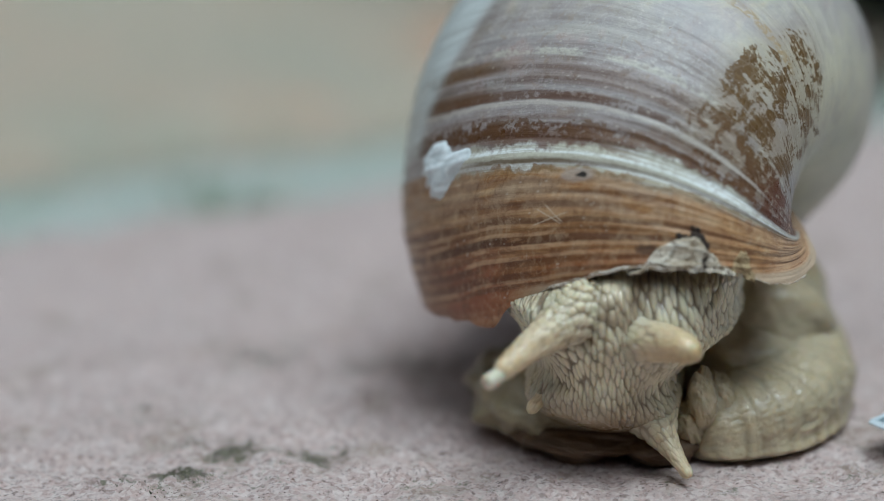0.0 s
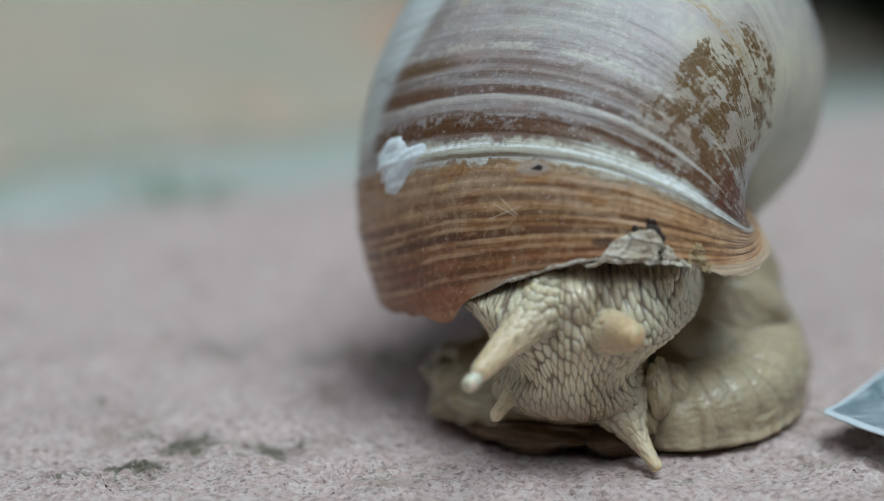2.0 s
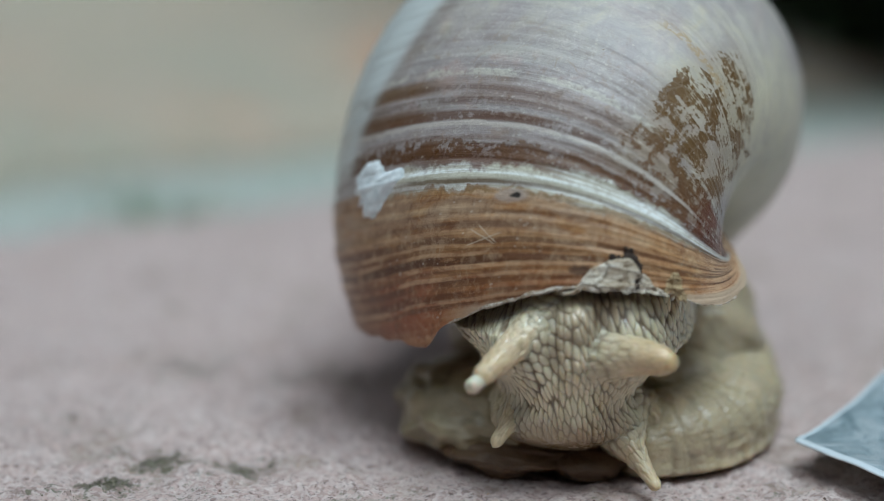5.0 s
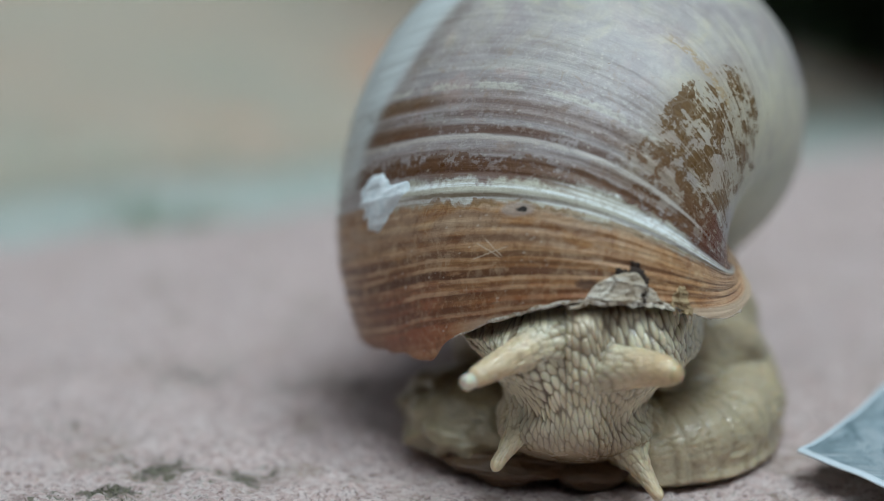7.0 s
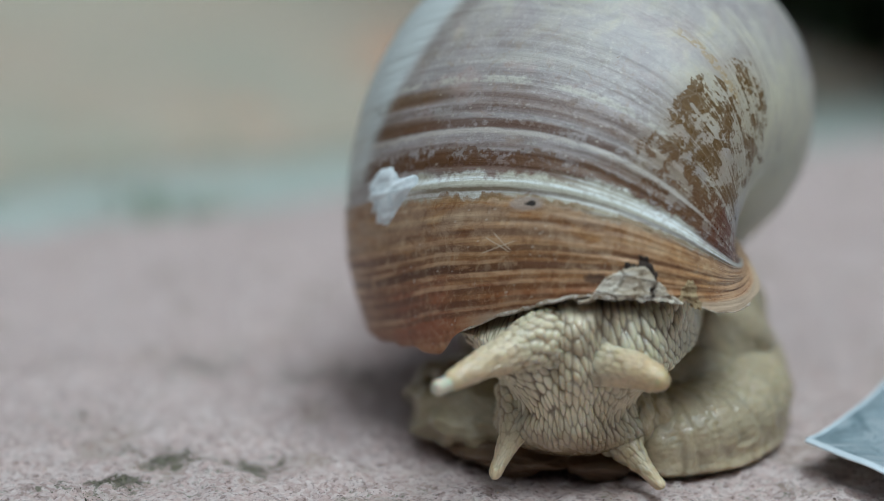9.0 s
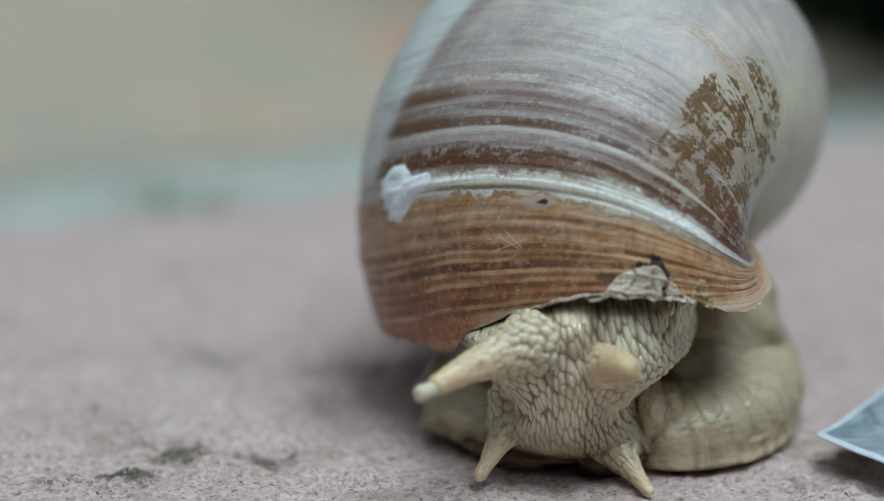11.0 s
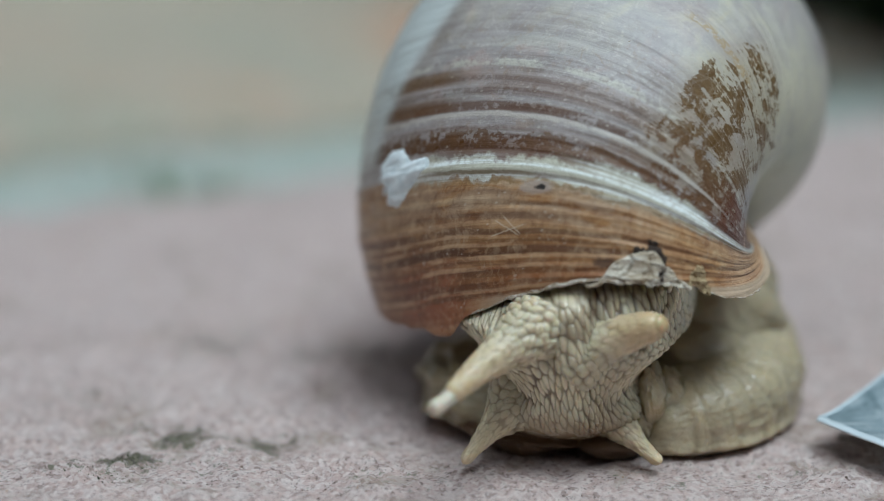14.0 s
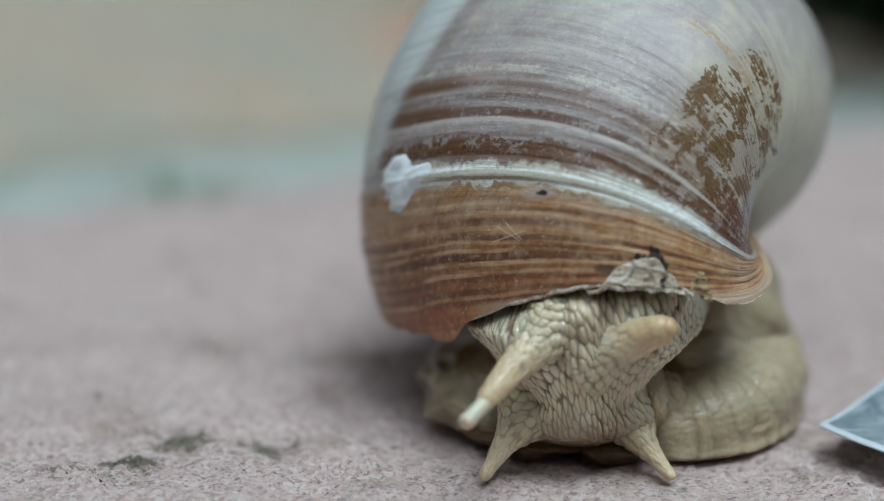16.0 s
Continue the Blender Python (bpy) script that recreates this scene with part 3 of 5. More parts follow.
def slab(name, x0, x1, y0, y1, near, material, label, height, seed):
    """A slab with a rough top and worn edges, in the joint's own axes, with its finest cells near the snail."""
    def axis(lo, hi, a, b, fine, coarse):
        v = [lo]
        while v[-1] < hi:
            v.append(v[-1] + (fine if a <= v[-1] <= b else coarse))
        v[-1] = hi
        return np.array(v)

    (a0, a1, b0, b1, fine) = near
    xs, ys = axis(x0, x1, a0, a1, fine, 0.006), axis(y0, y1, b0, b1, fine, 0.006)
    gx, gy = np.meshgrid(xs, ys)
    top = stone_top(gx, gy, seed)
    edge = np.minimum(np.minimum(gx - x0, x1 - gx), np.minimum(gy - y0, y1 - gy))
    top -= 0.004 * (1 - smooth(edge + 0.002 * fractal(gx * 120, gy * 120, 3, seed + 2), 0.0, 0.009)) ** 2
    pts = np.stack([gx, gy, top + height], -1)
    ring = [np.concatenate([pts[:1], pts, pts[-1:]], 0)][0]
    ring = np.concatenate([ring[:, :1], ring, ring[:, -1:]], 1).copy()
    ring[0, :, 2] = ring[-1, :, 2] = ring[:, 0, 2] = ring[:, -1, 2] = -0.0115
    stain = np.zeros(ring.shape[:2])
    c, sn = math.cos(JOINT), math.sin(JOINT)
    for x, y, r, amount in MOSS_AT:
        lx, ly = c * x + sn * y, -sn * x + c * y
        dx, dy = ring[..., 0] - lx, ring[..., 1] - ly
        wx, wy = c * dx - sn * dy, sn * dx + c * dy
        stain = np.maximum(stain, amount * np.exp(-((wx / (1.7 * r)) ** 2 + (wy / r) ** 2)))
    ob = part(name, grid_mesh(name, ring, attrs={"stain": crease_attr(stain)}), material)
    ob.matrix_world = pose(0, 0, 0, 0, 0, math.degrees(JOINT))
    return ob


def paving():
    base = new("pavement")
    tagged(base, "old sandstone paving with a lichen-grown joint", "pavement", kind="structure")
    a = slab("slab", -0.42, 0.55, -0.40, 0.088, (-0.050, 0.032, -0.030, 0.040, 0.00032), PINK_STONE, "", 0.0, 3)
    b = slab("slab", -0.35, 0.28, 0.116, 0.62, (9, 9, 9, 9, 0.006), TAN_STONE, "", 0.0008, 7)
    c = slab("slab", 0.292, 0.85, 0.116, 0.62, (9, 9, 9, 9, 0.006), TAN_STONE, "", 0.0, 11)
    for ob, text in ((a, "pinkish grey sandstone slab, gritty and worn"), (b, "tan sandstone slab"), (c, "tan sandstone slab")):
        ob.parent = base
        tagged(ob, text)
    j = slab("joint", -0.42, 0.85, 0.086, 0.118, (9, 9, 9, 9, 0.006), LICHEN, "", -0.0022, 19)
    j.parent = base
    tagged(j, "pale green lichen crust in the joint")


def moss_patch(x, y, r, n, seed, label):
    """A thin scatter of dark moss crumbs, flat and uneven."""
    rng = np.random.default_rng(seed)
    verts, faces = [], []
    for _ in range(n):
        d, a = r * rng.random() ** 1.1, rng.random() * 6.283
        px, py = x + 1.9 * d * math.cos(a), y + d * math.sin(a)
        w, t, h = 0.00002 + 0.00007 * rng.random() ** 2, rng.random() * 6.283, 0.00002 + 0.00007 * rng.random()
        k, g = len(verts), rest_height(px, py)
        for q in range(5):
            rr = w * (0.6 + 0.8 * rng.random())
            verts.append((px + 1.3 * rr * math.cos(t + q * 1.257), py + rr * math.sin(t + q * 1.257), g - 0.0001))
            verts.append((px + 0.8 * rr * math.cos(t + q * 1.257), py + 0.6 * rr * math.sin(t + q * 1.257), g + h * (0.5 + 0.6 * rng.random())))
        for q in range(5):
            i, j = k + 2 * q, k + 2 * ((q + 1) % 5)
            faces.append((i, j, j + 1, i + 1))
        faces.append(tuple(k + 2 * q + 1 for q in range(5)))
    me = bpy.data.meshes.new("moss")
    me.from_pydata(verts, [], faces)
    tagged(part("moss", me, MOSS), label, "moss", "moss on the slab", "stuff")


def loose_grit():
    """Loose sand grains and dark specks scattered on the slab."""
    rng = np.random.default_rng(8)
    verts, faces = [], []
    for _ in range(600):
        x, y = rng.uniform(-0.045, 0.026), rng.uniform(-0.012, 0.030)
        w, t = 0.00004 + 0.00012 * rng.random() ** 3, rng.random() * 6.283
        k, g = len(verts), rest_height(x, y)
        for z, q in ((-0.4, 1.0), (0.7, 0.75)):
            for i in range(5):
                a = t + i * 1.2566
                verts.append((x + w * q * (0.8 + 0.4 * rng.random()) * math.cos(a), y + w * q * (0.8 + 0.4 * rng.random()) * math.sin(a), g + w * z))
        verts.append((x, y, g + w))
        for i in range(5):
            j = (i + 1) % 5
            faces += [(k + i, k + j, k + 5 + j, k + 5 + i), (k + 5 + i, k + 5 + j, k + 10)]
    me = bpy.data.meshes.new("grit")
    me.from_pydata(verts, [], faces)
    tagged(part("grit", me, GRIT), "loose sand grains on the slab", "grit", kind="stuff")


def tuft(x, y, r, n, seed):
    """A cushion of green moss in the joint: short upright blades."""
    rng = np.random.default_rng(seed)
    verts, faces = [], []
    for _ in range(n):
        d, a = r * rng.random() ** 0.7, rng.random() * 6.283
        px, py = x + d * math.cos(a), y + 0.6 * d * math.sin(a)
        h, w, t = 0.002 + 0.0022 * rng.random(), 0.0003 + 0.0003 * rng.random(), rng.random() * 6.283
        lx, ly, k = 0.002 * rng.normal(), 0.002 * rng.normal(), len(verts)
        for q in range(3):
            verts.append((px + w * math.cos(t + q * 2.094), py + w * math.sin(t + q * 2.094), -0.004))
        verts.append((px + lx, py + ly, h - 0.003))
        faces += [(k, k + 1, k + 3), (k + 1, k + 2, k + 3), (k + 2, k, k + 3)]
    me = bpy.data.meshes.new("moss_tuft")
    me.from_pydata(verts, [], faces)
    tagged(part("moss_tuft", me, GREEN), "green moss tuft in the lichen joint", "moss", "moss in the joint", "stuff")


# ---------------------------------------------------------------- shrub at the back
def shrub(x, y, n, spread, seed, label):
    rng = np.random.default_rng(seed)
    root = tagged(new("shrub"), label, "shrub", "shrubs at the back")
    root.location = (x, y, -0.012)
    verts, faces = [], []
    stems = bpy.data.curves.new("stems", "CURVE")
    stems.dimensions, stems.bevel_depth, stems.bevel_resolution = "3D", 0.0016, 1
    for s in range(16):
        a, lean = rng.random() * 6.283, 0.2 + 0.9 * rng.random()
        height = 0.05 + 0.12 * rng.random()
        sp = stems.splines.new("POLY")
        sp.points.add(5)
        path = []
        for q in range(6):
            f = q / 5
            p = Vector((spread * lean * f ** 1.3 * math.cos(a), spread * lean * f ** 1.3 * math.sin(a), height * f))
            path.append(p)
            sp.points[q].co, sp.points[q].radius = (*p, 1), 1.2 - 0.8 * f
        for _ in range(n // 16):
            f = 0.02 + 0.98 * rng.random() ** 3
            i = min(int(f * 5), 4)
            o = path[i].lerp(path[i + 1], f * 5 - i)
            d = Vector((rng.normal(), rng.normal(), 0.35 * rng.normal())).normalized()
            side = d.cross(Vector((0.3 * rng.normal(), 0.3 * rng.normal(), 1))).normalized()
            up = side.cross(d)
            ln, w = 0.02 + 0.018 * rng.random(), 0.007 + 0.005 * rng.random()
            k = len(verts)
            for f2, w2, z2 in ((0, 0.1, 0), (0.3, 0.9, 0.1), (0.65, 0.8, 0.08), (1.0, 0.05, -0.1)):
                for sg in (-1, 0, 1):
                    v = o + d * ln * f2 + side * w * w2 * sg + up * ln * (z2 + 0.10 * abs(sg) * w2)
                    verts.append(tuple(v))
            for r in range(3):
                for c in range(2):
                    faces.append((k + r * 3 + c, k + r * 3 + c + 1, k + r * 3 + c + 4, k + r * 3 + c + 3))
    me = bpy.data.meshes.new("leaves")
    me.from_pydata(verts, [], faces)
    tagged(part("leaves", me, LEAF, root), "dark green leaves", kind="stuff")
    st = new("stems", stems)
    stems.materials.append(STEM)
    st.parent = root


# ---------------------------------------------------------------- the snail
AX = (0.33917, 0.20472, -1.01851)                      # the shell's turn
SHELL_AT = np.array((-0.0072205, 0.0403123, 0.0231395))     # the apex
SEC_A, SEC_B, SEC_D, SEC_H = 0.0110284, 0.0128456, 0.0175281, 0.0283117
EXPAND, SLANT, SKEW, TILT = 1.99301, 0.45455, -0.06848, -0.21253
TURN = np.array(Euler(AX, "XYZ").to_matrix()) @ np.array(((0, -1, 0), (0, 0, 1), (-1, 0, 0)), float).T
LIP_AT = (-2.9, -2.4, -2.0, -1.74, -1.53, -1.42, -1.29, -1.05, -0.88, -0.55, -0.37, -0.23, -0.14, 0.05, 0.43, 0.9, 2.9)
LIP_BY = (0.0, 0.05, 0.08, 0.08, 0.06, 0.02, -0.03, -0.04, -0.05, -0.02, 0.008, 0.035, 0.085, 0.055, 0.0, 0.0, 0.0)


def growth_line(th, ph):
    """The growth line through a point: 0 at the lip, falling backwards."""
    g = -ph
    ridge = np.where(np.abs(ph) < 2.2, 0.03 * g + 0.047 * g * g, 0.0)
    f = np.clip(-th / 0.48, 0, 1)
    back = np.clip((-th - 0.5) / 1.5, 0, 1)
    return th - ridge * f * (1 - 0.6 * back)


def shell_point(th, ph, out=0.0):
    """The shell's surface at the angle th round its axis and ph round the whorl, lifted by out."""
    k = math.log(EXPAND) / (2 * math.pi)
    cu, su = np.cos(ph), np.sin(ph)
    b, d = SEC_B + out * np.exp(-k * th), SEC_D + out * np.exp(-k * th)
    rad = SEC_A + b * cu * math.cos(TILT) - d * su * math.sin(TILT)
    ax = -SEC_H + b * cu * math.sin(TILT) + d * su * math.cos(TILT)
    ang = th + SLANT * su + SKEW * cu
    s = np.exp(k * th)
    local = np.stack([s * rad * np.cos(ang), -s * rad * np.sin(ang), s * ax], -1)
    return local @ TURN.T + SHELL_AT


def shell_relief(th, ph):
    """Ribs, the winter ridge and the flared corner of the lip."""
    ln = growth_line(th, ph)
    rel = (0.00004 + 0.00005 * smooth(ln, -0.60, -0.45)) * fractal(ln * 40, ph * 1.6, 3, 4) + 0.00002 * fractal(ln * 170, ph * 4, 2, 8)
    rel = rel + (0.00010 * (1 + 0.6 * fractal(ph * 5, ln * 12, 3, 77)) * np.exp(-((ln + 0.478) / 0.024) ** 2)) * smooth(-ph, -0.50, -0.20) + 0.00010 * smooth(ln, -0.50, -0.46) * smooth(-ln, 0.0, 0.45)
    rel = rel - 0.00004 * smooth(ln, -0.455, -0.43) * smooth(ln, -0.30, -0.40)
    rel = rel + 0.0004 * smooth(ln, -0.10, 0.03) * smooth(-ph, 1.35, 1.7) * smooth(-ph, 2.4, 2.0)
    return rel + 0.00018 * fractal(ph * 2.2, th * 2.0, 2, 15)


def shell(parent):
    ph = np.concatenate([np.linspace(-math.pi, -2.3, 30, endpoint=False), np.linspace(-2.3, 0.9, 250, endpoint=False), np.linspace(0.9, math.pi, 50)])
    rows = np.concatenate([np.arange(-28.0, -7.0, 0.10), np.arange(-7.0, -2.6, 0.05), np.linspace(-2.6, 0.0, 330)])
    th, pp = np.meshgrid(rows, ph, indexing="ij")
    jag = 0.006 * fractal(ph * 14, ph * 0, 3, 3)
    th = th + (knots(ph, LIP_AT, LIP_BY) + jag)[None, :] * np.exp(np.minimum(th, 0) / 0.16)
    pts = shell_point(th, pp, shell_relief(th, pp))
    at = np.stack([th, pp, growth_line(th, pp)], -1)
    mm = np.stack([growth_line(th, pp) * 24, pp * 15, np.zeros_like(th)], -1)
    me = grid_mesh("shell", pts, attrs={"growth": at, "growth_mm": mm})
    ob = part("shell", me, SHELL, parent, "weathered brown and grey spiral shell with a pale ridge")
    # the inside wall and the rim of the lip
    back = np.concatenate([[0.0], np.linspace(-0.004, -1.9, 40)])
    th2 = np.repeat(back[:, None], len(ph), 1) + (knots(ph, LIP_AT, LIP_BY) + jag)[None, :] * np.exp(back / 0.16)[:, None]
    pp2 = np.repeat(ph[None, :], len(back), 0)
    depth = -0.00005 - 0.0006 * smooth(-np.repeat(back[:, None], len(ph), 1), 0.0, 0.05)
    depth[0] = 0
    rel = shell_relief(np.repeat(th2[:1], len(back), 0), pp2)
    part("lip", grid_mesh("lip", shell_point(th2, pp2, rel + depth), flip=True), INNER, ob, "thin pale lip of the shell")
    # the thin, wrinkled rim of the lip over the head
    pr = np.linspace(-0.20, -1.92, 420)
    w3 = np.linspace(0, 2 * math.pi, 12, endpoint=False)
    pr2, ww = np.meshgrid(pr, w3, indexing="ij")
    edge = knots(pr2, LIP_AT, LIP_BY) + 0.006 * fractal(pr2 * 14, pr2 * 0, 3, 3)
    thick = (0.00013 + 0.00012 * smooth(-pr2, 0.35, 0.55) * smooth(-pr2, 1.15, 0.95)) * (1 + 0.7 * fractal(pr2 * 24, ww * 0.5, 3, 61)) * smooth(-pr2, 0.20, 0.30) * smooth(-pr2, 1.92, 1.80)
    base = shell_relief(edge, pr2)
    part("lip_rim", grid_mesh("lip_rim", shell_point(edge + thick / 0.024 * 0.8 * np.cos(ww), pr2, base + thick * np.sin(ww) - 0.00008), wrap=True), RIM, ob, "pale wrinkled rim of the lip")
    # the chalky deposit on the ridge
    u, v = np.meshgrid(np.linspace(-1, 1, 70), np.linspace(-1, 1, 70), indexing="ij")
    r = np.hypot(u, v)
    a = np.arctan2(v, u)
    lobe = 0.68 + 0.20 * value_noise(a * 1.6 + 9, a * 0, 5) + 0.10 * value_noise(a * 4 + 3, a * 0, 6)
    h = smooth(lobe - r, -0.06, 0.42)
    out = -0.00028 + 0.00058 * h * (1 + 0.10 * fractal(u * 4, v * 4, 2, 21))
    t3, p3 = -0.478 + 0.165 * u, 0.255 + 0.255 * v
    part("lime_crust", grid_mesh("lime_crust", shell_point(t3, p3, shell_relief(t3, p3) + out), flip=False), LIME, ob, "chalky white crust on the ridge")
    # the broken place at the lip: flakes of pale shell under a dark notch
    broken(ob)
    return ob


def broken(parent):
    def flake(name, th0, th1, ph0, ph1, thick, seed, mat, label, peak):
        u, v = np.meshgrid(np.linspace(0, 1, 40), np.linspace(0, 1, 90), indexing="ij")
        top = th0 + (th1 - th0) * peak(v) + 0.014 * fractal(v * 9, v * 0, 3, seed)
        low = knots(ph0 + (ph1 - ph0) * v, LIP_AT, LIP_BY) + 0.014 + 0.012 * fractal(v * 11, v * 0 + 3, 3, seed + 1)
        t, p = low + (top - low) * u, ph0 + (ph1 - ph0) * v
        rim = np.minimum(np.minimum(u, 1 - u) * 8, np.minimum(v, 1 - v) * 14)
        out = -0.0004 + (0.0004 + thick) * smooth(rim, 0.0, 0.5) * (0.75 + 0.30 * smooth(fractal(t * 14, p * 26, 3, seed + 2), -0.4, 0.1) + 0.04 * fractal(t * 60, p * 50, 2, seed + 4))
        part(name, grid_mesh(name, shell_point(t, p, shell_relief(np.minimum(t, -0.02), p) + out)), mat, parent, label)

    flake("notch", -0.18, -0.242, -0.915, -1.125, 0.00010, 31, NOTCH, "dark notch in the lip", lambda v: np.sin(math.pi * v) ** 1.5)
    flake("flake", -0.03, -0.200, -0.76, -1.29, 0.00028, 41, FLAKE, "pale splintered flake of shell", lambda v: smooth(v, 0.0, 0.45) * smooth(1 - v, 0.0, 0.55))
    flake("flake", -0.02, -0.15, -1.25, -1.40, 0.00018, 51, LIME_TAN, "small tan splinter", lambda v: smooth(v, 0, 0.3) * smooth(1 - v, 0, 0.5))


RIM = plain_material("horny_rim", srgb(134, 112, 84), srgb(216, 208, 196), 1.6, 0.22, 0.0004)
NOTCH = plain_material("dark_gap", srgb(38, 32, 28), srgb(64, 52, 44), 1.0, 0.9)
LIME_TAN = plain_material("tan_splinter", srgb(140, 118, 84), srgb(180, 160, 122), 1.2, 0.6)

HEAD_Z = (0.0007, 0.0012, 0.0018, 0.0033, 0.0050, 0.0068, 0.0085, 0.0105, 0.0125, 0.0145, 0.0175, 0.0215)
HEAD_W = (0.0040, 0.0048, 0.0054, 0.0058, 0.0056, 0.0053, 0.0064, 0.0084, 0.0092, 0.0094, 0.0092, 0.0086)
HEAD_F = (0.0056, 0.0036, 0.0016, -0.0019, -0.0033, -0.0037, -0.0040, -0.0045, -0.0046, -0.0036, -0.0014, 0.0040)


def head(parent):
    """The muzzle, hanging from under the lip to the stone: a forward brow, a waist, and rows of soft wet grains."""
    z = np.linspace(0.0007, 0.0215, 520)
    al = np.concatenate([np.linspace(-1.75, 1.75, 760), np.linspace(1.85, 2 * math.pi - 1.85, 30)])
    zz, aa = np.meshgrid(z, al, indexing="ij")
    w, fr = knots(zz, HEAD_Z, HEAD_W), knots(zz, HEAD_Z, HEAD_F)
    w = w * (1 + 0.22 * np.exp(-((zz - 0.0090) / 0.0020) ** 2) * smooth(aa, 0.3, 0.9))      # the neck bulges beside the stout feeler
    mid, dep = 0.0095, 0.0095 - fr
    sx, sy = np.sin(aa), np.cos(aa)
    x = w * np.sign(sx) * np.abs(sx) ** 0.92
    y = mid - dep * np.sign(sy) * np.abs(sy) ** 0.80
    # grains like rice, upright on the muzzle, larger and leaning outwards on the brow
    high = smooth(zz, 0.0075, 0.0115)
    tall = 0.00102 + 0.00004 * smooth(z, 0.006, 0.012)
    along = np.cumsum(np.repeat((np.gradient(z) / tall)[:, None], zz.shape[1], 1), 0)
    across = aa * 19.0 * (1 - 0.04 * high)
    along = along + 0.16 * np.abs(across) * high
    wx, wy = 0.55 * fractal(across * 0.17, along * 0.17, 2, 3), 0.5 * fractal(across * 0.2 + 7, along * 0.2, 2, 5)
    f1, f2 = pebbled(across + wx, along + 0.5 * across + wy, 5, 0.58)
    gap = f2 - f1
    dome = np.clip(1 - (f1 / 0.78) ** 2, 0, 1) * (0.72 + 0.28 * smooth(gap, 0.0, 0.30))
    keep = 0.05 + 0.95 * smooth(zz + 0.0004 * fractal(aa * 4, zz * 0, 2, 14), 0.0028, 0.0054)
    big = 0.75 + 0.35 * fractal(across * 0.5, along * 0.5, 1, 12)
    lift = (0.00042 + 0.00008 * high) * dome * keep * big + 0.00026 * fractal(aa * 2.0, zz * 260, 3, 9)
    crest = 0.00045 * np.exp(-(aa / 0.10) ** 2) * smooth(zz, 0.008, 0.010) - 0.00055 * np.exp(-((np.abs(aa) - 0.17) / 0.06) ** 2) * smooth(zz, 0.0085, 0.0105)
    brow = 0.0012 * np.exp(-((np.abs(aa) - 0.44) / 0.25) ** 2 - ((zz - 0.0106) / 0.0026) ** 2)
    cheek = 0.0010 * np.exp(-((np.abs(aa) - 0.72) / 0.32) ** 2 - ((zz - 0.0046) / 0.0016) ** 2)
    # upright wrinkles down the side of the neck
    side = smooth(aa, 0.75, 1.1) * smooth(zz, 0.0085, 0.0105)
    pleat = np.sin(aa * 46 + 1.6 * fractal(aa * 3, zz * 300, 2, 33))
    lift = lift * (1 - 0.6 * side) + 0.00014 * pleat * side + brow + cheek + crest
    nx, ny = np.sin(aa) / np.maximum(w, 1e-4), -np.cos(aa) / dep
    nl = np.hypot(nx, ny)
    px, py = -0.0002 + x + lift * nx / nl, y + lift * ny / nl
    # it draws back where it slips under the lip
    lip_z = knots(px, (-0.0125, -0.0105, -0.0077, -0.0031, 0.0016, 0.0059, 0.0094), (0.0100, 0.0110, 0.0126, 0.0142, 0.0150, 0.0149, 0.0146))
    under_left = smooth(-px, 0.001, 0.008)
    over = smooth(zz, lip_z - 0.0009 - 0.0007 * under_left, lip_z + 0.0012 - 0.0007 * under_left)
    py = py + (0.0024 + 0.0058 * under_left) * over
    px = px + 0.0022 * over * under_left
    pts = np.stack([px, py, zz], -1)
    # brown furrows, painted darker from grain top to base like shade
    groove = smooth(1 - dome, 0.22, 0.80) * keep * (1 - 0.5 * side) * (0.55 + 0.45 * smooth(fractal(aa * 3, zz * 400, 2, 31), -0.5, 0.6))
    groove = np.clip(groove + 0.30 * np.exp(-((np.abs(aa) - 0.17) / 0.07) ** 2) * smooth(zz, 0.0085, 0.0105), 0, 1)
    # tan skin; the low term also paints shade under the muzzle
    warm = np.clip(1.0 * (1 - smooth(zz, 0.0026, 0.0060)) + 0.20 * np.exp(-(aa / 0.22) ** 2) * smooth(zz, 0.009, 0.013) + 0.35 * smooth(fractal(aa * 3, zz * 350, 2, 71), 0.0, 0.8), 0, 1)
    cool = np.clip(0.7 * np.exp(-((np.abs(aa) - 0.45) / 0.20) ** 2 - ((zz - 0.0112) / 0.0022) ** 2) + 0.8 * np.exp(-((np.abs(aa) - 0.65) / 0.22) ** 2 - ((zz - 0.0052) / 0.0016) ** 2), 0, 1)
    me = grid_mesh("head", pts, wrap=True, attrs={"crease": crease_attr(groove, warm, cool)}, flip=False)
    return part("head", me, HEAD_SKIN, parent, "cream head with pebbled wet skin")


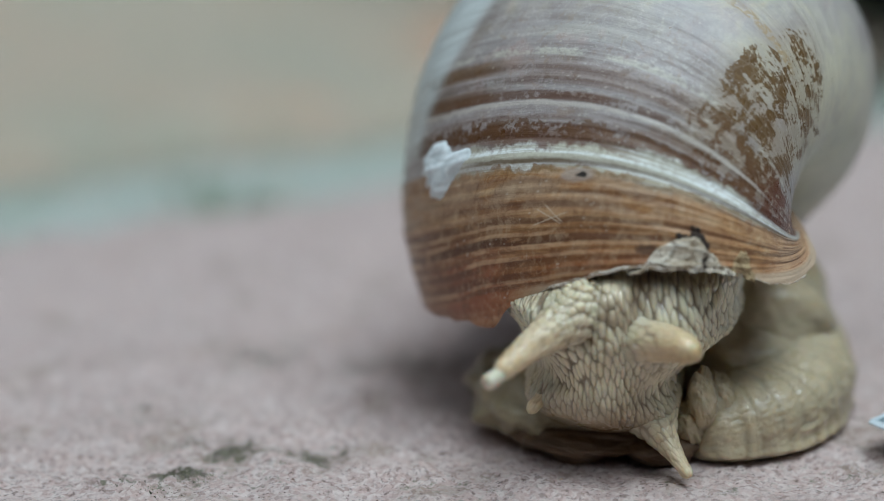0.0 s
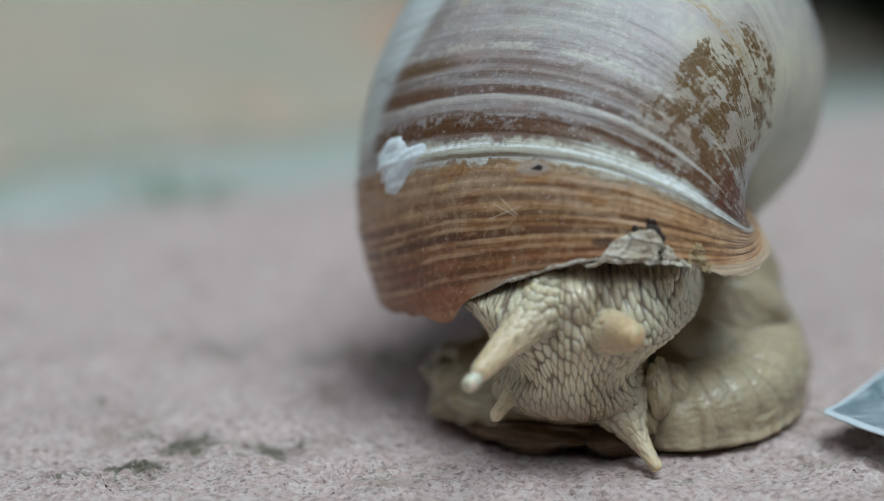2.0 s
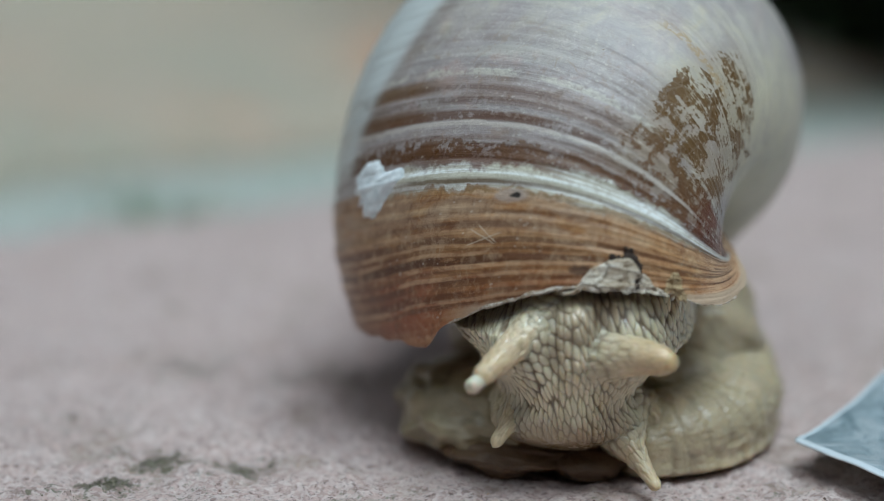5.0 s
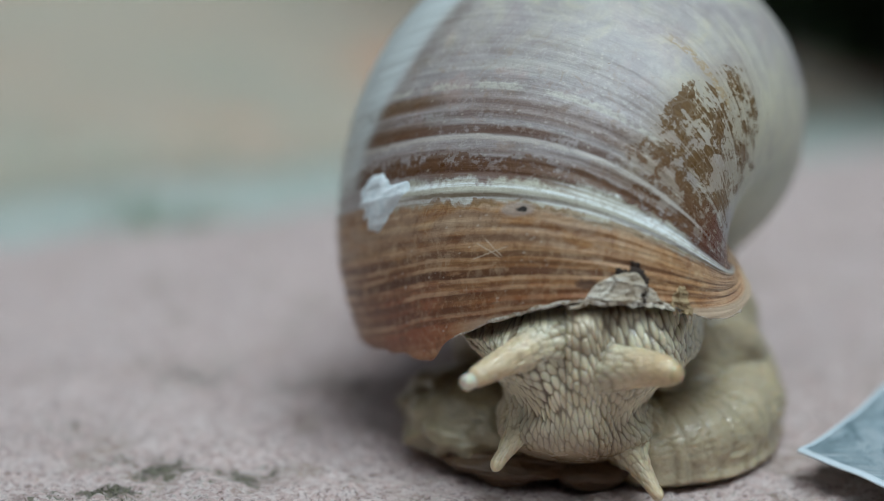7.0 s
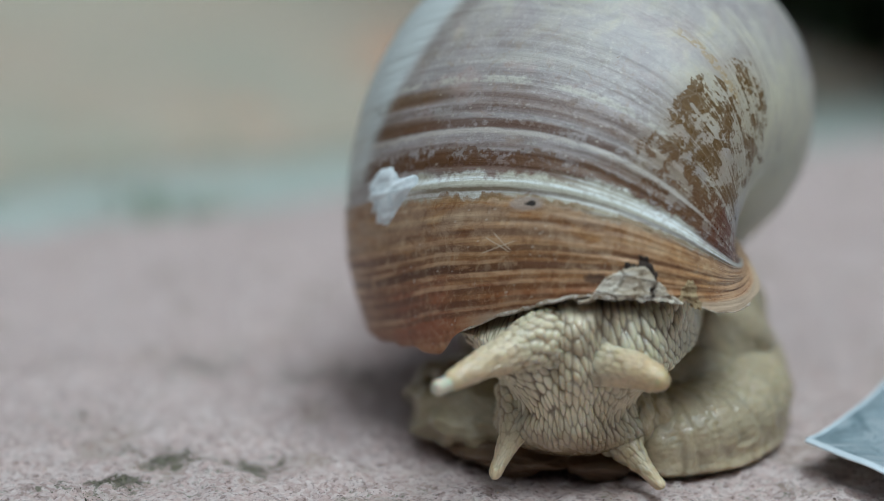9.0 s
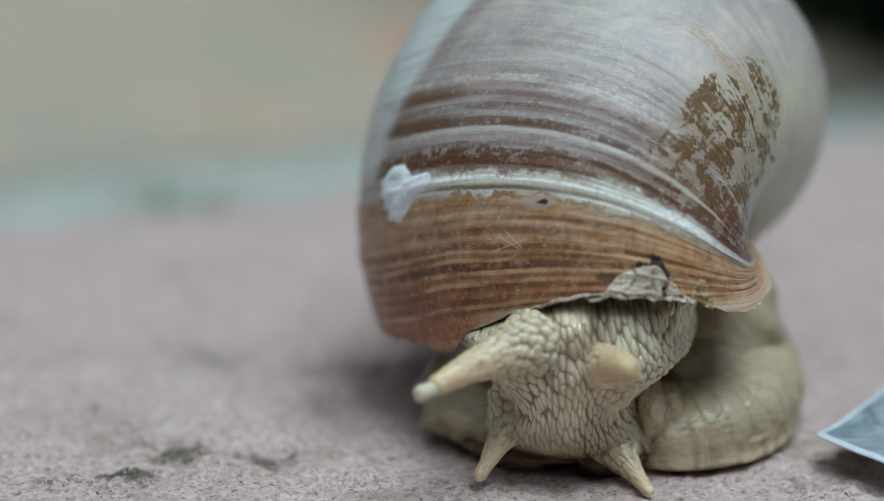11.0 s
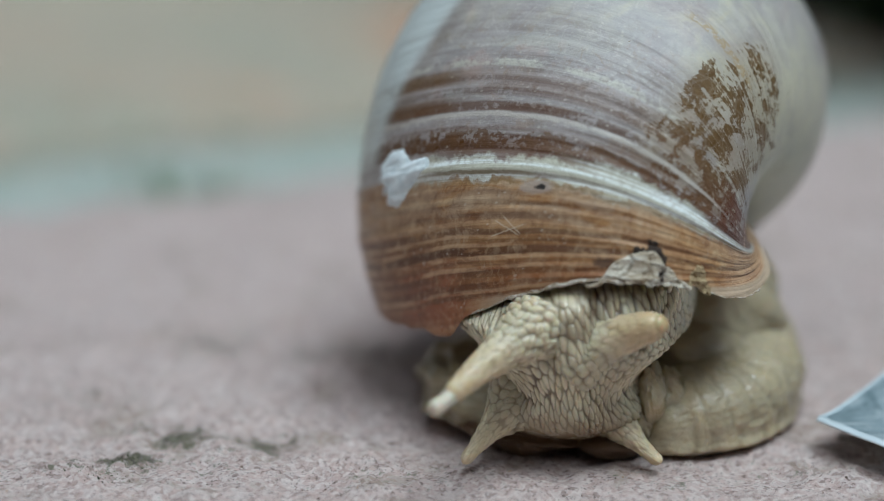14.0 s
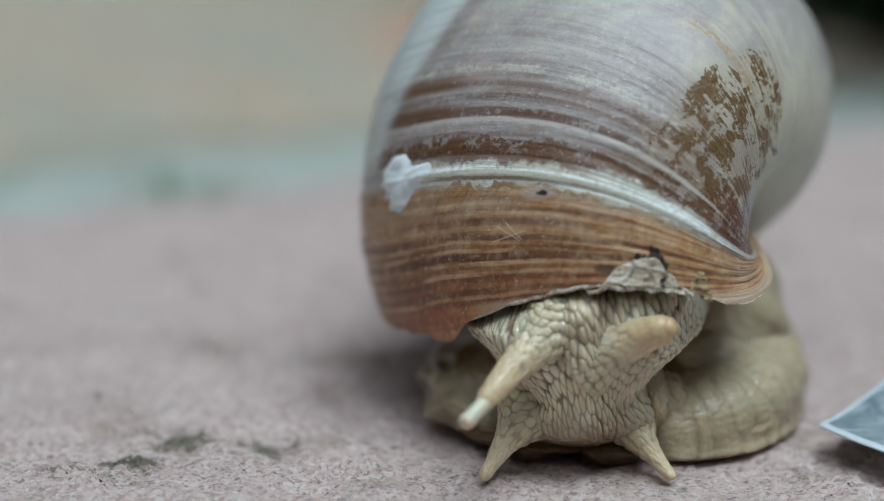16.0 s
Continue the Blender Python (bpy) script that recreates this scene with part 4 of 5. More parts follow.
def lump(name, parent, at, size, mat, label="", seed=0, rough=0.08, cells=0.0, turn=0.0):
    """A soft rounded mass of the body, with uneven skin."""
    u, v = np.meshgrid(np.linspace(0.02, math.pi - 0.02, 90), np.linspace(0, 2 * math.pi, 150, endpoint=False), indexing="ij")
    x, y, z = np.sin(u) * np.cos(v), np.sin(u) * np.sin(v), np.cos(u)
    r = 1 + rough * fractal(2.2 * x + 5 + z, 2.2 * y + z * 1.7, 3, seed)
    f1, f2 = pebbled(v * 9 + 0 * u, u * 7, seed)
    dome = smooth(f2 - f1, 0.0, 0.4)
    r = r + cells * (dome - 0.5)
    c, s = math.cos(turn), math.sin(turn)
    pz = np.maximum(at[2] + z * r * size[2], 0.0001)
    under = 0.72 + 0.28 * smooth(pz, 0.0001, 0.0014)
    px, py = x * r * size[0] * under, y * r * size[1] * under
    pts = np.stack([at[0] + px * c - py * s, at[1] + px * s + py * c, pz], -1)
    # shade between the cells goes into the colour
    me = grid_mesh(name, pts, wrap=True, attrs={"crease": crease_attr((1 - dome) * min(cells * 12, 1))}, flip=True)
    return part(name, me, mat, parent, label)


def tail(parent):
    """The hind foot, curled round beside the head: a fleshy roll with cross furrows."""
    s = np.linspace(0, 1, 260)
    kx = knots(s, (0, 0.15, 0.32, 0.5, 0.68, 0.85, 1), (0.0040, 0.0068, 0.0102, 0.0123, 0.0122, 0.0092, 0.0030))
    ky = knots(s, (0, 0.15, 0.32, 0.5, 0.68, 0.85, 1), (0.0028, 0.0032, 0.0052, 0.0100, 0.0165, 0.0225, 0.0270))
    wide = knots(s, (0, 0.06, 0.15, 0.32, 0.5, 0.68, 0.85, 1), (0.0006, 0.0028, 0.0038, 0.0044, 0.0050, 0.0054, 0.0060, 0.0065))
    tall = knots(s, (0, 0.06, 0.15, 0.32, 0.5, 0.68, 0.85, 1), (0.0008, 0.0036, 0.0050, 0.0058, 0.0066, 0.0076, 0.0085, 0.0100))
    tx, ty = np.gradient(kx), np.gradient(ky)
    tl = np.hypot(tx, ty)
    nx, ny = ty / tl, -tx / tl
    v = np.linspace(0, 2 * math.pi, 170, endpoint=False)
    ss, vv = np.meshgrid(s, v, indexing="ij")
    length = np.cumsum(tl)[:, None] * np.ones_like(vv)
    furrow = length / 0.00125 + 0.5 * fractal(vv * 0.8, length * 500, 2, 4) + 0.12 * vv
    cut = 0.5 - np.abs(furrow - np.floor(furrow) - 0.5)
    dome = smooth(cut, 0.0, 0.26) * smooth(np.abs(fractal(length * 300, vv * 2.2, 2, 44)) + cut, 0.0, 0.5)
    g1, g2 = pebbled(length / 0.0006, vv * 5.5, 17, 0.9)
    r = 1 + 0.026 * (dome - 0.5) + 0.018 * (smooth(g2 - g1, 0, 0.5) - 0.5) + 0.030 * fractal(length * 300, vv * 1.2, 3, 7)
    cu, su = np.cos(vv), np.sin(vv)
    off = wide[:, None] * np.sign(cu) * np.abs(cu) ** 0.8 * r
    up = tall[:, None] * (0.42 + 0.58 * np.sign(su) * np.abs(su) ** 0.9 * r)
    skirt = 0.0005 * np.exp(-((up - 0.0007) / 0.0006) ** 2) * (1 + 0.35 * fractal(length * 700, vv * 0, 2, 3))
    off = off + np.sign(cu) * skirt
    off = off * (0.88 + 0.12 * smooth(up, 0.0001, 0.0009))
    pts = np.stack([kx[:, None] + nx[:, None] * off, ky[:, None] + ny[:, None] * off, np.maximum(up, 0.0001)], -1)
    # the cross furrows get painted shade as well
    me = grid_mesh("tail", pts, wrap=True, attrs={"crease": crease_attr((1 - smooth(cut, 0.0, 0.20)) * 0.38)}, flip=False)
    return part("tail", me, FOOT_SKIN, parent, "curled yellowish grey foot with furrowed skin")


def feeler(name, parent, length, girth, bulb, label, tip_len, bend, smooth_to, amber=0.1):
    """A feeler along +z whose end lies at the origin; it flares into the head like the bell of a trumpet.
    girth: the radius at the end, one third, two thirds and the root."""
    z = np.linspace(0, -length, 230)
    v = np.linspace(0, 2 * math.pi, 150, endpoint=False)
    zz, vv = np.meshgrid(z, v, indexing="ij")
    f = -zz / length
    r = knots(f, (0, 0.2, 0.45, 0.68, 0.88, 1.0), girth)
    r = r * np.sqrt(np.clip(1 - (1 - np.clip(-zz / (girth[0] * 1.3), 0, 1)) ** 2, 0, 1))
    r = r * np.sqrt(np.clip(1 - np.clip((f - 0.84) / 0.16, 0, 1) ** 2, 0.0, 1))
    # fine grains towards the end, long rice grains at the root
    round_cells = np.round(6.283 * girth[2] / 0.00040)
    f1, f2 = pebbled(vv * round_cells / 6.283, zz / 0.00070 + 0.5 * np.sin(vv * 3), 3, 0.85)
    f1 = np.minimum(f1, np.roll(f1, 1, 1))
    dome = np.clip(1 - (f1 / 0.78) ** 2, 0, 1) * (0.72 + 0.28 * smooth(f2 - f1, 0.0, 0.30))
    rough = 0.45 + 0.55 * smooth(f, smooth_to, smooth_to + 0.45)
    r = r + (0.00013 + 0.00016 * smooth(f, 0.5, 0.8)) * (dome - 0.6) * rough * smooth(f, 0.02, 0.1) + 0.00005 * fractal(vv * 1.5, zz * 900, 2, 6)
    sag = bend * f * (1 - f) * 4
    pts = np.stack([r * np.cos(vv), r * np.sin(vv) + sag, zz], -1)
    # painted shade between the feeler's grains, then amber and grey-green
    crease = crease_attr(smooth(1 - dome, 0.22, 0.80) * rough * 0.8, amber * smooth(f, 0.62, 0.05), 0.55 * smooth(f, 0.40, 0.62))
    ob = part(name, grid_mesh(name, pts, wrap=True, attrs={"crease": crease}), FEELER, parent, label)
    if tip_len:
        zt = np.linspace(0, 1, 60) ** 1.5
        z2, v2 = np.meshgrid(zt, v, indexing="ij")
        rr = bulb * (1 - 0.18 * np.sin(z2 * math.pi) + 0.05 * z2)
        rr = rr * np.sqrt(np.clip((1 - (1 - np.clip(z2 * tip_len / bulb, 0, 1)) ** 2), 0, 1))
        p2 = np.stack([rr * np.cos(v2), rr * np.sin(v2), 0.00015 - z2 * tip_len], -1)
        tip = part("feeler_tip", grid_mesh("feeler_tip", p2, wrap=True), TIP if tip_len > 0.002 else BLUNT, ob, "pale translucent feeler tip")
        return ob, tip
    return ob, None


def snail():
    root = tagged(new("snail"), "large land snail resting on the stone, feelers out", "snail")
    parts = {"shell": shell(root), "head": head(root)}
    tail(root)
    # foot, body and neck carry the shell's shade in their skin colour
    lump("foot", root, (-0.0050, 0.0088, 0.0018), (0.0068, 0.0080, 0.0046), SHADE_SKIN, "smooth grey foot spreading on the stone, darkened as in shade", 3, 0.12, 0.012)
    # foot edge in the darkened sole skin, shade painted in
    lump("foot_edge", root, (-0.0028, 0.0050, 0.0010), (0.0064, 0.0060, 0.0018), SHADED_SOLE_SKIN, "thin rippled edge of the foot, darkened as in shade", 4, 0.10, 0.012)
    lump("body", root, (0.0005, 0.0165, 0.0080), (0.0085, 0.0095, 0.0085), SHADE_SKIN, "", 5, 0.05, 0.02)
    lump("flank", root, (0.0086, 0.0118, 0.0040), (0.0064, 0.0068, 0.0052), FOOT_SKIN, "", 15, 0.08, 0.02)
    lump("back", root, (0.0104, 0.0160, 0.0066), (0.0062, 0.0082, 0.0064), FOOT_SKIN, "soft hind back swelling behind the head", 6, 0.07, 0.016)
    lump("neck", root, (0.0004, 0.0100, 0.0110), (0.0070, 0.0078, 0.0085), SHADE_SKIN, "wrinkled neck under the shell, darkened as in shade", 9, 0.06, 0.05)
    lump("mantle", root, (-0.0010, 0.0150, 0.0175), (0.0090, 0.0080, 0.0060), SHADED_SOLE_SKIN, "dark fleshy mantle inside the shell", 8, 0.05, 0.0)
    # the lobes' shadow below the muzzle is in their skin colour
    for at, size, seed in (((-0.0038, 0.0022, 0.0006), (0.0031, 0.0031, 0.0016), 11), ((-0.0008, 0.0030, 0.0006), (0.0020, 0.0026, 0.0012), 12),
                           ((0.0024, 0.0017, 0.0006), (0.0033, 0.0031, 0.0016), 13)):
        lump("oral_lobe", root, at, size, SHADED_SOLE_SKIN, "smooth tan lobe below the mouth, darkened as in shade", seed, 0.06)
    for at, size, seed in (((0.0052, 0.0012, 0.0046), (0.0011, 0.0020, 0.0022), 21), ((0.0066, 0.0024, 0.0042), (0.0012, 0.0020, 0.0020), 22), ((0.0044, 0.0018, 0.0026), (0.0014, 0.0020, 0.0018), 23)):
        lump("skin_fold", root, at, size, FOOT_SKIN, "", seed, 0.12)
    parts["UL"], parts["UL_tip"] = feeler("upper_feeler", root, 0.0108, (0.00072, 0.00090, 0.00126, 0.00186, 0.00252, 0.0027), 0.00064, "long cream upper feeler", 0.0032, 0.0004, 0.22, 0.42)
    parts["UR"], parts["UR_tip"] = feeler("upper_feeler", root, 0.0084, (0.00096, 0.00114, 0.00154, 0.00215, 0.00290, 0.0032), 0.00092, "stout cream upper feeler", 0.0016, 0.0002, 0.34, 0.6)
    parts["LL"], _ = feeler("lower_feeler", root, 0.0080, (0.00046, 0.00056, 0.00098, 0.00178, 0.00270, 0.0031), 0.0005, "short lower feeler", 0, 0.0003, 0.18, 0.2)
    parts["LR"], _ = feeler("lower_feeler", root, 0.0080, (0.00045, 0.00055, 0.00098, 0.00178, 0.00270, 0.0031), 0.0005, "short lower feeler", 0, -0.0004, 0.18, 0.2)
    return parts


# ---------------------------------------------------------------- the foil
def foil():
    """A stiff corner of printed foil, its tip raised off the stone, with a crimped pale rim."""
    root = tagged(new("foil_wrapper"), "crinkled blue-grey foil scrap with a pale crimped edge", "foil")
    corner, a, b = Vector((0.0175, 0.0018, 0.0)), Vector((0.56, -0.828, 0)), Vector((0.70, 0.714, 0))
    root.location = corner
    u, v = np.meshgrid(np.linspace(0, 0.034, 120), np.linspace(0, 0.040, 120), indexing="ij")

    def height(u, v):
        h = 0.0022 * np.exp(-((u / 0.016) ** 2 + (v / 0.030) ** 2)) + 0.0006 + 9.0 * np.minimum(v, 0.014) ** 2
        return h + 0.00022 * fractal(u * 190, v * 190, 3, 5) + 0.0004 * fractal(u * 60, v * 60, 2, 8) * smooth(u + v, 0.002, 0.02)

    def place(u, v, dz):
        return np.stack([a.x * u + b.x * v + 24 * np.minimum(u, 0.014) ** 2, a.y * u + b.y * v + 16 * np.minimum(v, 0.014) ** 2, np.maximum(height(u, v) + dz, 0.00005)], -1)

    top, low = place(u, v, 0.00012), place(u, v, -0.00012)
    me = grid_mesh("sheet", np.concatenate([top, low[:, ::-1]], 1), wrap=True)
    part("sheet", me, FOIL, root)
    # rims along the two free edges
    for name, along in (("rim", 0), ("rim", 1)):
        s = np.linspace(0, 0.034 if along == 0 else 0.040, 140)
        w = np.linspace(0, 2 * math.pi, 14, endpoint=False)
        ss, ww = np.meshgrid(s, w, indexing="ij")
        off = 0.00042 * np.cos(ww) if along == 0 else 0.00026 * np.cos(ww)
        uu, vv = (ss, off) if along == 0 else (off, ss)
        part(name, grid_mesh(name, place(np.maximum(uu, -0.0005), np.maximum(vv, -0.0005), 0.00018 * np.sin(ww)), wrap=True), FOIL_EDGE, root, "pale crimped rim")


# ---------------------------------------------------------------- everything that moves
SHELL_ROWS = [
    (0, -0.000232, 0.000107, 0.000175, 0.333, 0.488, -0.429),
    (0.5, -7.7e-05, 0.000423, -1.2e-05, 0.519, 0.518, -0.037),
    (1, -4.7e-05, 0.000448, -8.2e-05, 0.188, 0.497, 0.425),
    (1.5, -0.000188, 0.000228, -4.7e-05, -0.223, 0.376, 0.149),
    (2, -0.000146, 5.2e-05, 1.6e-05, -0.194, 0.284, 0.104),
    (2.5, -6e-05, -9.8e-05, 7e-05, -0.236, 0.18, 0.152),
    (3, -3.6e-05, -7.2e-05, 4.9e-05, -0.209, 0.118, 0.098),
    (3.5, -0, -0, 0, 0, -0, 0),
    (4, -1.5e-05, 6.2e-05, -2.8e-05, 0.164, 0.041, 0.009),
    (6.5, 0.000283, 0.000392, -0.000519, 0.53, 0.084, 0.835),
    (7, 0.000313, 0.000424, -0.000559, 0.678, -0.024, 0.939),
    (7.5, 0.000361, 0.000269, -0.000585, 0.761, -0.191, 0.921),
    (8, 0.000418, 0.000292, -0.000636, 0.694, -0.168, 0.969),
    (8.5, 0.000418, 0.000353, -0.000739, 0.838, -0.139, 0.877),
    (9, 0.00041, 0.000513, -0.000838, 1.02, -0.05, 1),
    (11.5, 0.000372, 0.000545, -0.00117, 1.208, 0.17, 0.916),
    (12, 0.00032, 0.000436, -0.001138, 1.305, 0.189, 0.64),
    (12.5, 0.000272, 0.000384, -0.001096, 1.141, 0.178, 0.63),
    (13, 0.000199, 0.0003, -0.001086, 1.075, 0.225, 0.322),
    (13.5, 0.000141, 0.000333, -0.001158, 1.013, 0.315, 0.521),
    (14, 0.000139, 0.000375, -0.001196, 0.926, 0.332, 0.39),
    (14.5, 0.000149, 0.000522, -0.001272, 1.259, 0.295, 0.605),
    (15, 0.000115, 0.000556, -0.001316, 1.307, 0.255, 0.366),
    (15.5, 0.000122, 0.000582, -0.001299, 1.324, 0.246, 0.419),
    (16, 0.00011, 0.00046, -0.001261, 1.231, 0.137, 0.137),
]
HEAD_ROWS = [
    (0, -0.002079, -0.000157, 0.000424, -0.644, 4.794, -3.3),
    (0.5, -0.001504, -4.8e-05, 0.000308, -0.134, 3.238, -2.17),
    (1, -0.001091, 0.000252, 0.000262, 1.06, 2.111, -1.719),
    (1.5, -0.001184, 0.000384, 0.000135, 1.681, 2.373, -1.217),
    (2, -0.001016, 0.000334, 8.1e-05, 1.534, 2.084, -1.124),
    (2.5, -0.000767, 2.6e-05, 1.7e-05, 0.375, 1.509, -0.525),
    (3, -0.000388, -9.7e-05, -3.2e-05, -0.105, 0.738, -0.56),
    (3.5, -0, 0, 0, 0, -0, 0),
    (4, 0.000402, -3e-06, 0.000123, -0.346, -0.181, 0.757),
    (6.5, 0.001581, -0.000278, 0.000103, -2.007, -0.286, 0.898),
    (7, 0.001325, -0.000513, -4.6e-05, -2.829, 0.58, 0.534),
    (7.5, 0.001034, -0.000429, -0.000251, -2.041, 1.423, -0.638),
    (8, 0.000761, -0.00018, -0.000439, -0.7, 2.239, -2.011),
    (8.5, 0.000612, 0.00013, -0.000535, 0.637, 1.43, -1.724),
    (9, 0.000531, 0.000281, -0.000527, 1.339, 0.043, -0.688),
    (11.5, -0.001101, 0.000153, -0.001253, 0.852, 1.712, -0.421),
    (12, -0.001113, 0.000298, -0.001242, 1.486, 0.648, 0.362),
    (12.5, -0.000994, 0.000293, -0.001111, 1.478, -0.439, 0.447),
    (13, -0.000781, 0.000324, -0.000975, 1.563, -1.275, 0.705),
    (13.5, -0.000639, 0.000342, -0.000978, 1.674, -1.235, 0.408),
    (14, -0.000452, 0.000297, -0.000911, 1.467, -1.151, 0.039),
    (14.5, -9.8e-05, 0.000308, -0.000959, 1.568, -2.144, 0.17),
    (15, 0.000145, 0.0001, -0.000895, 0.602, -2.419, -0.132),
    (15.5, 0.000356, -4e-05, -0.000886, 0.014, -3.054, -0.281),
    (16, 0.000484, -0.000106, -0.000872, -0.327, -2.94, -0.556),
]
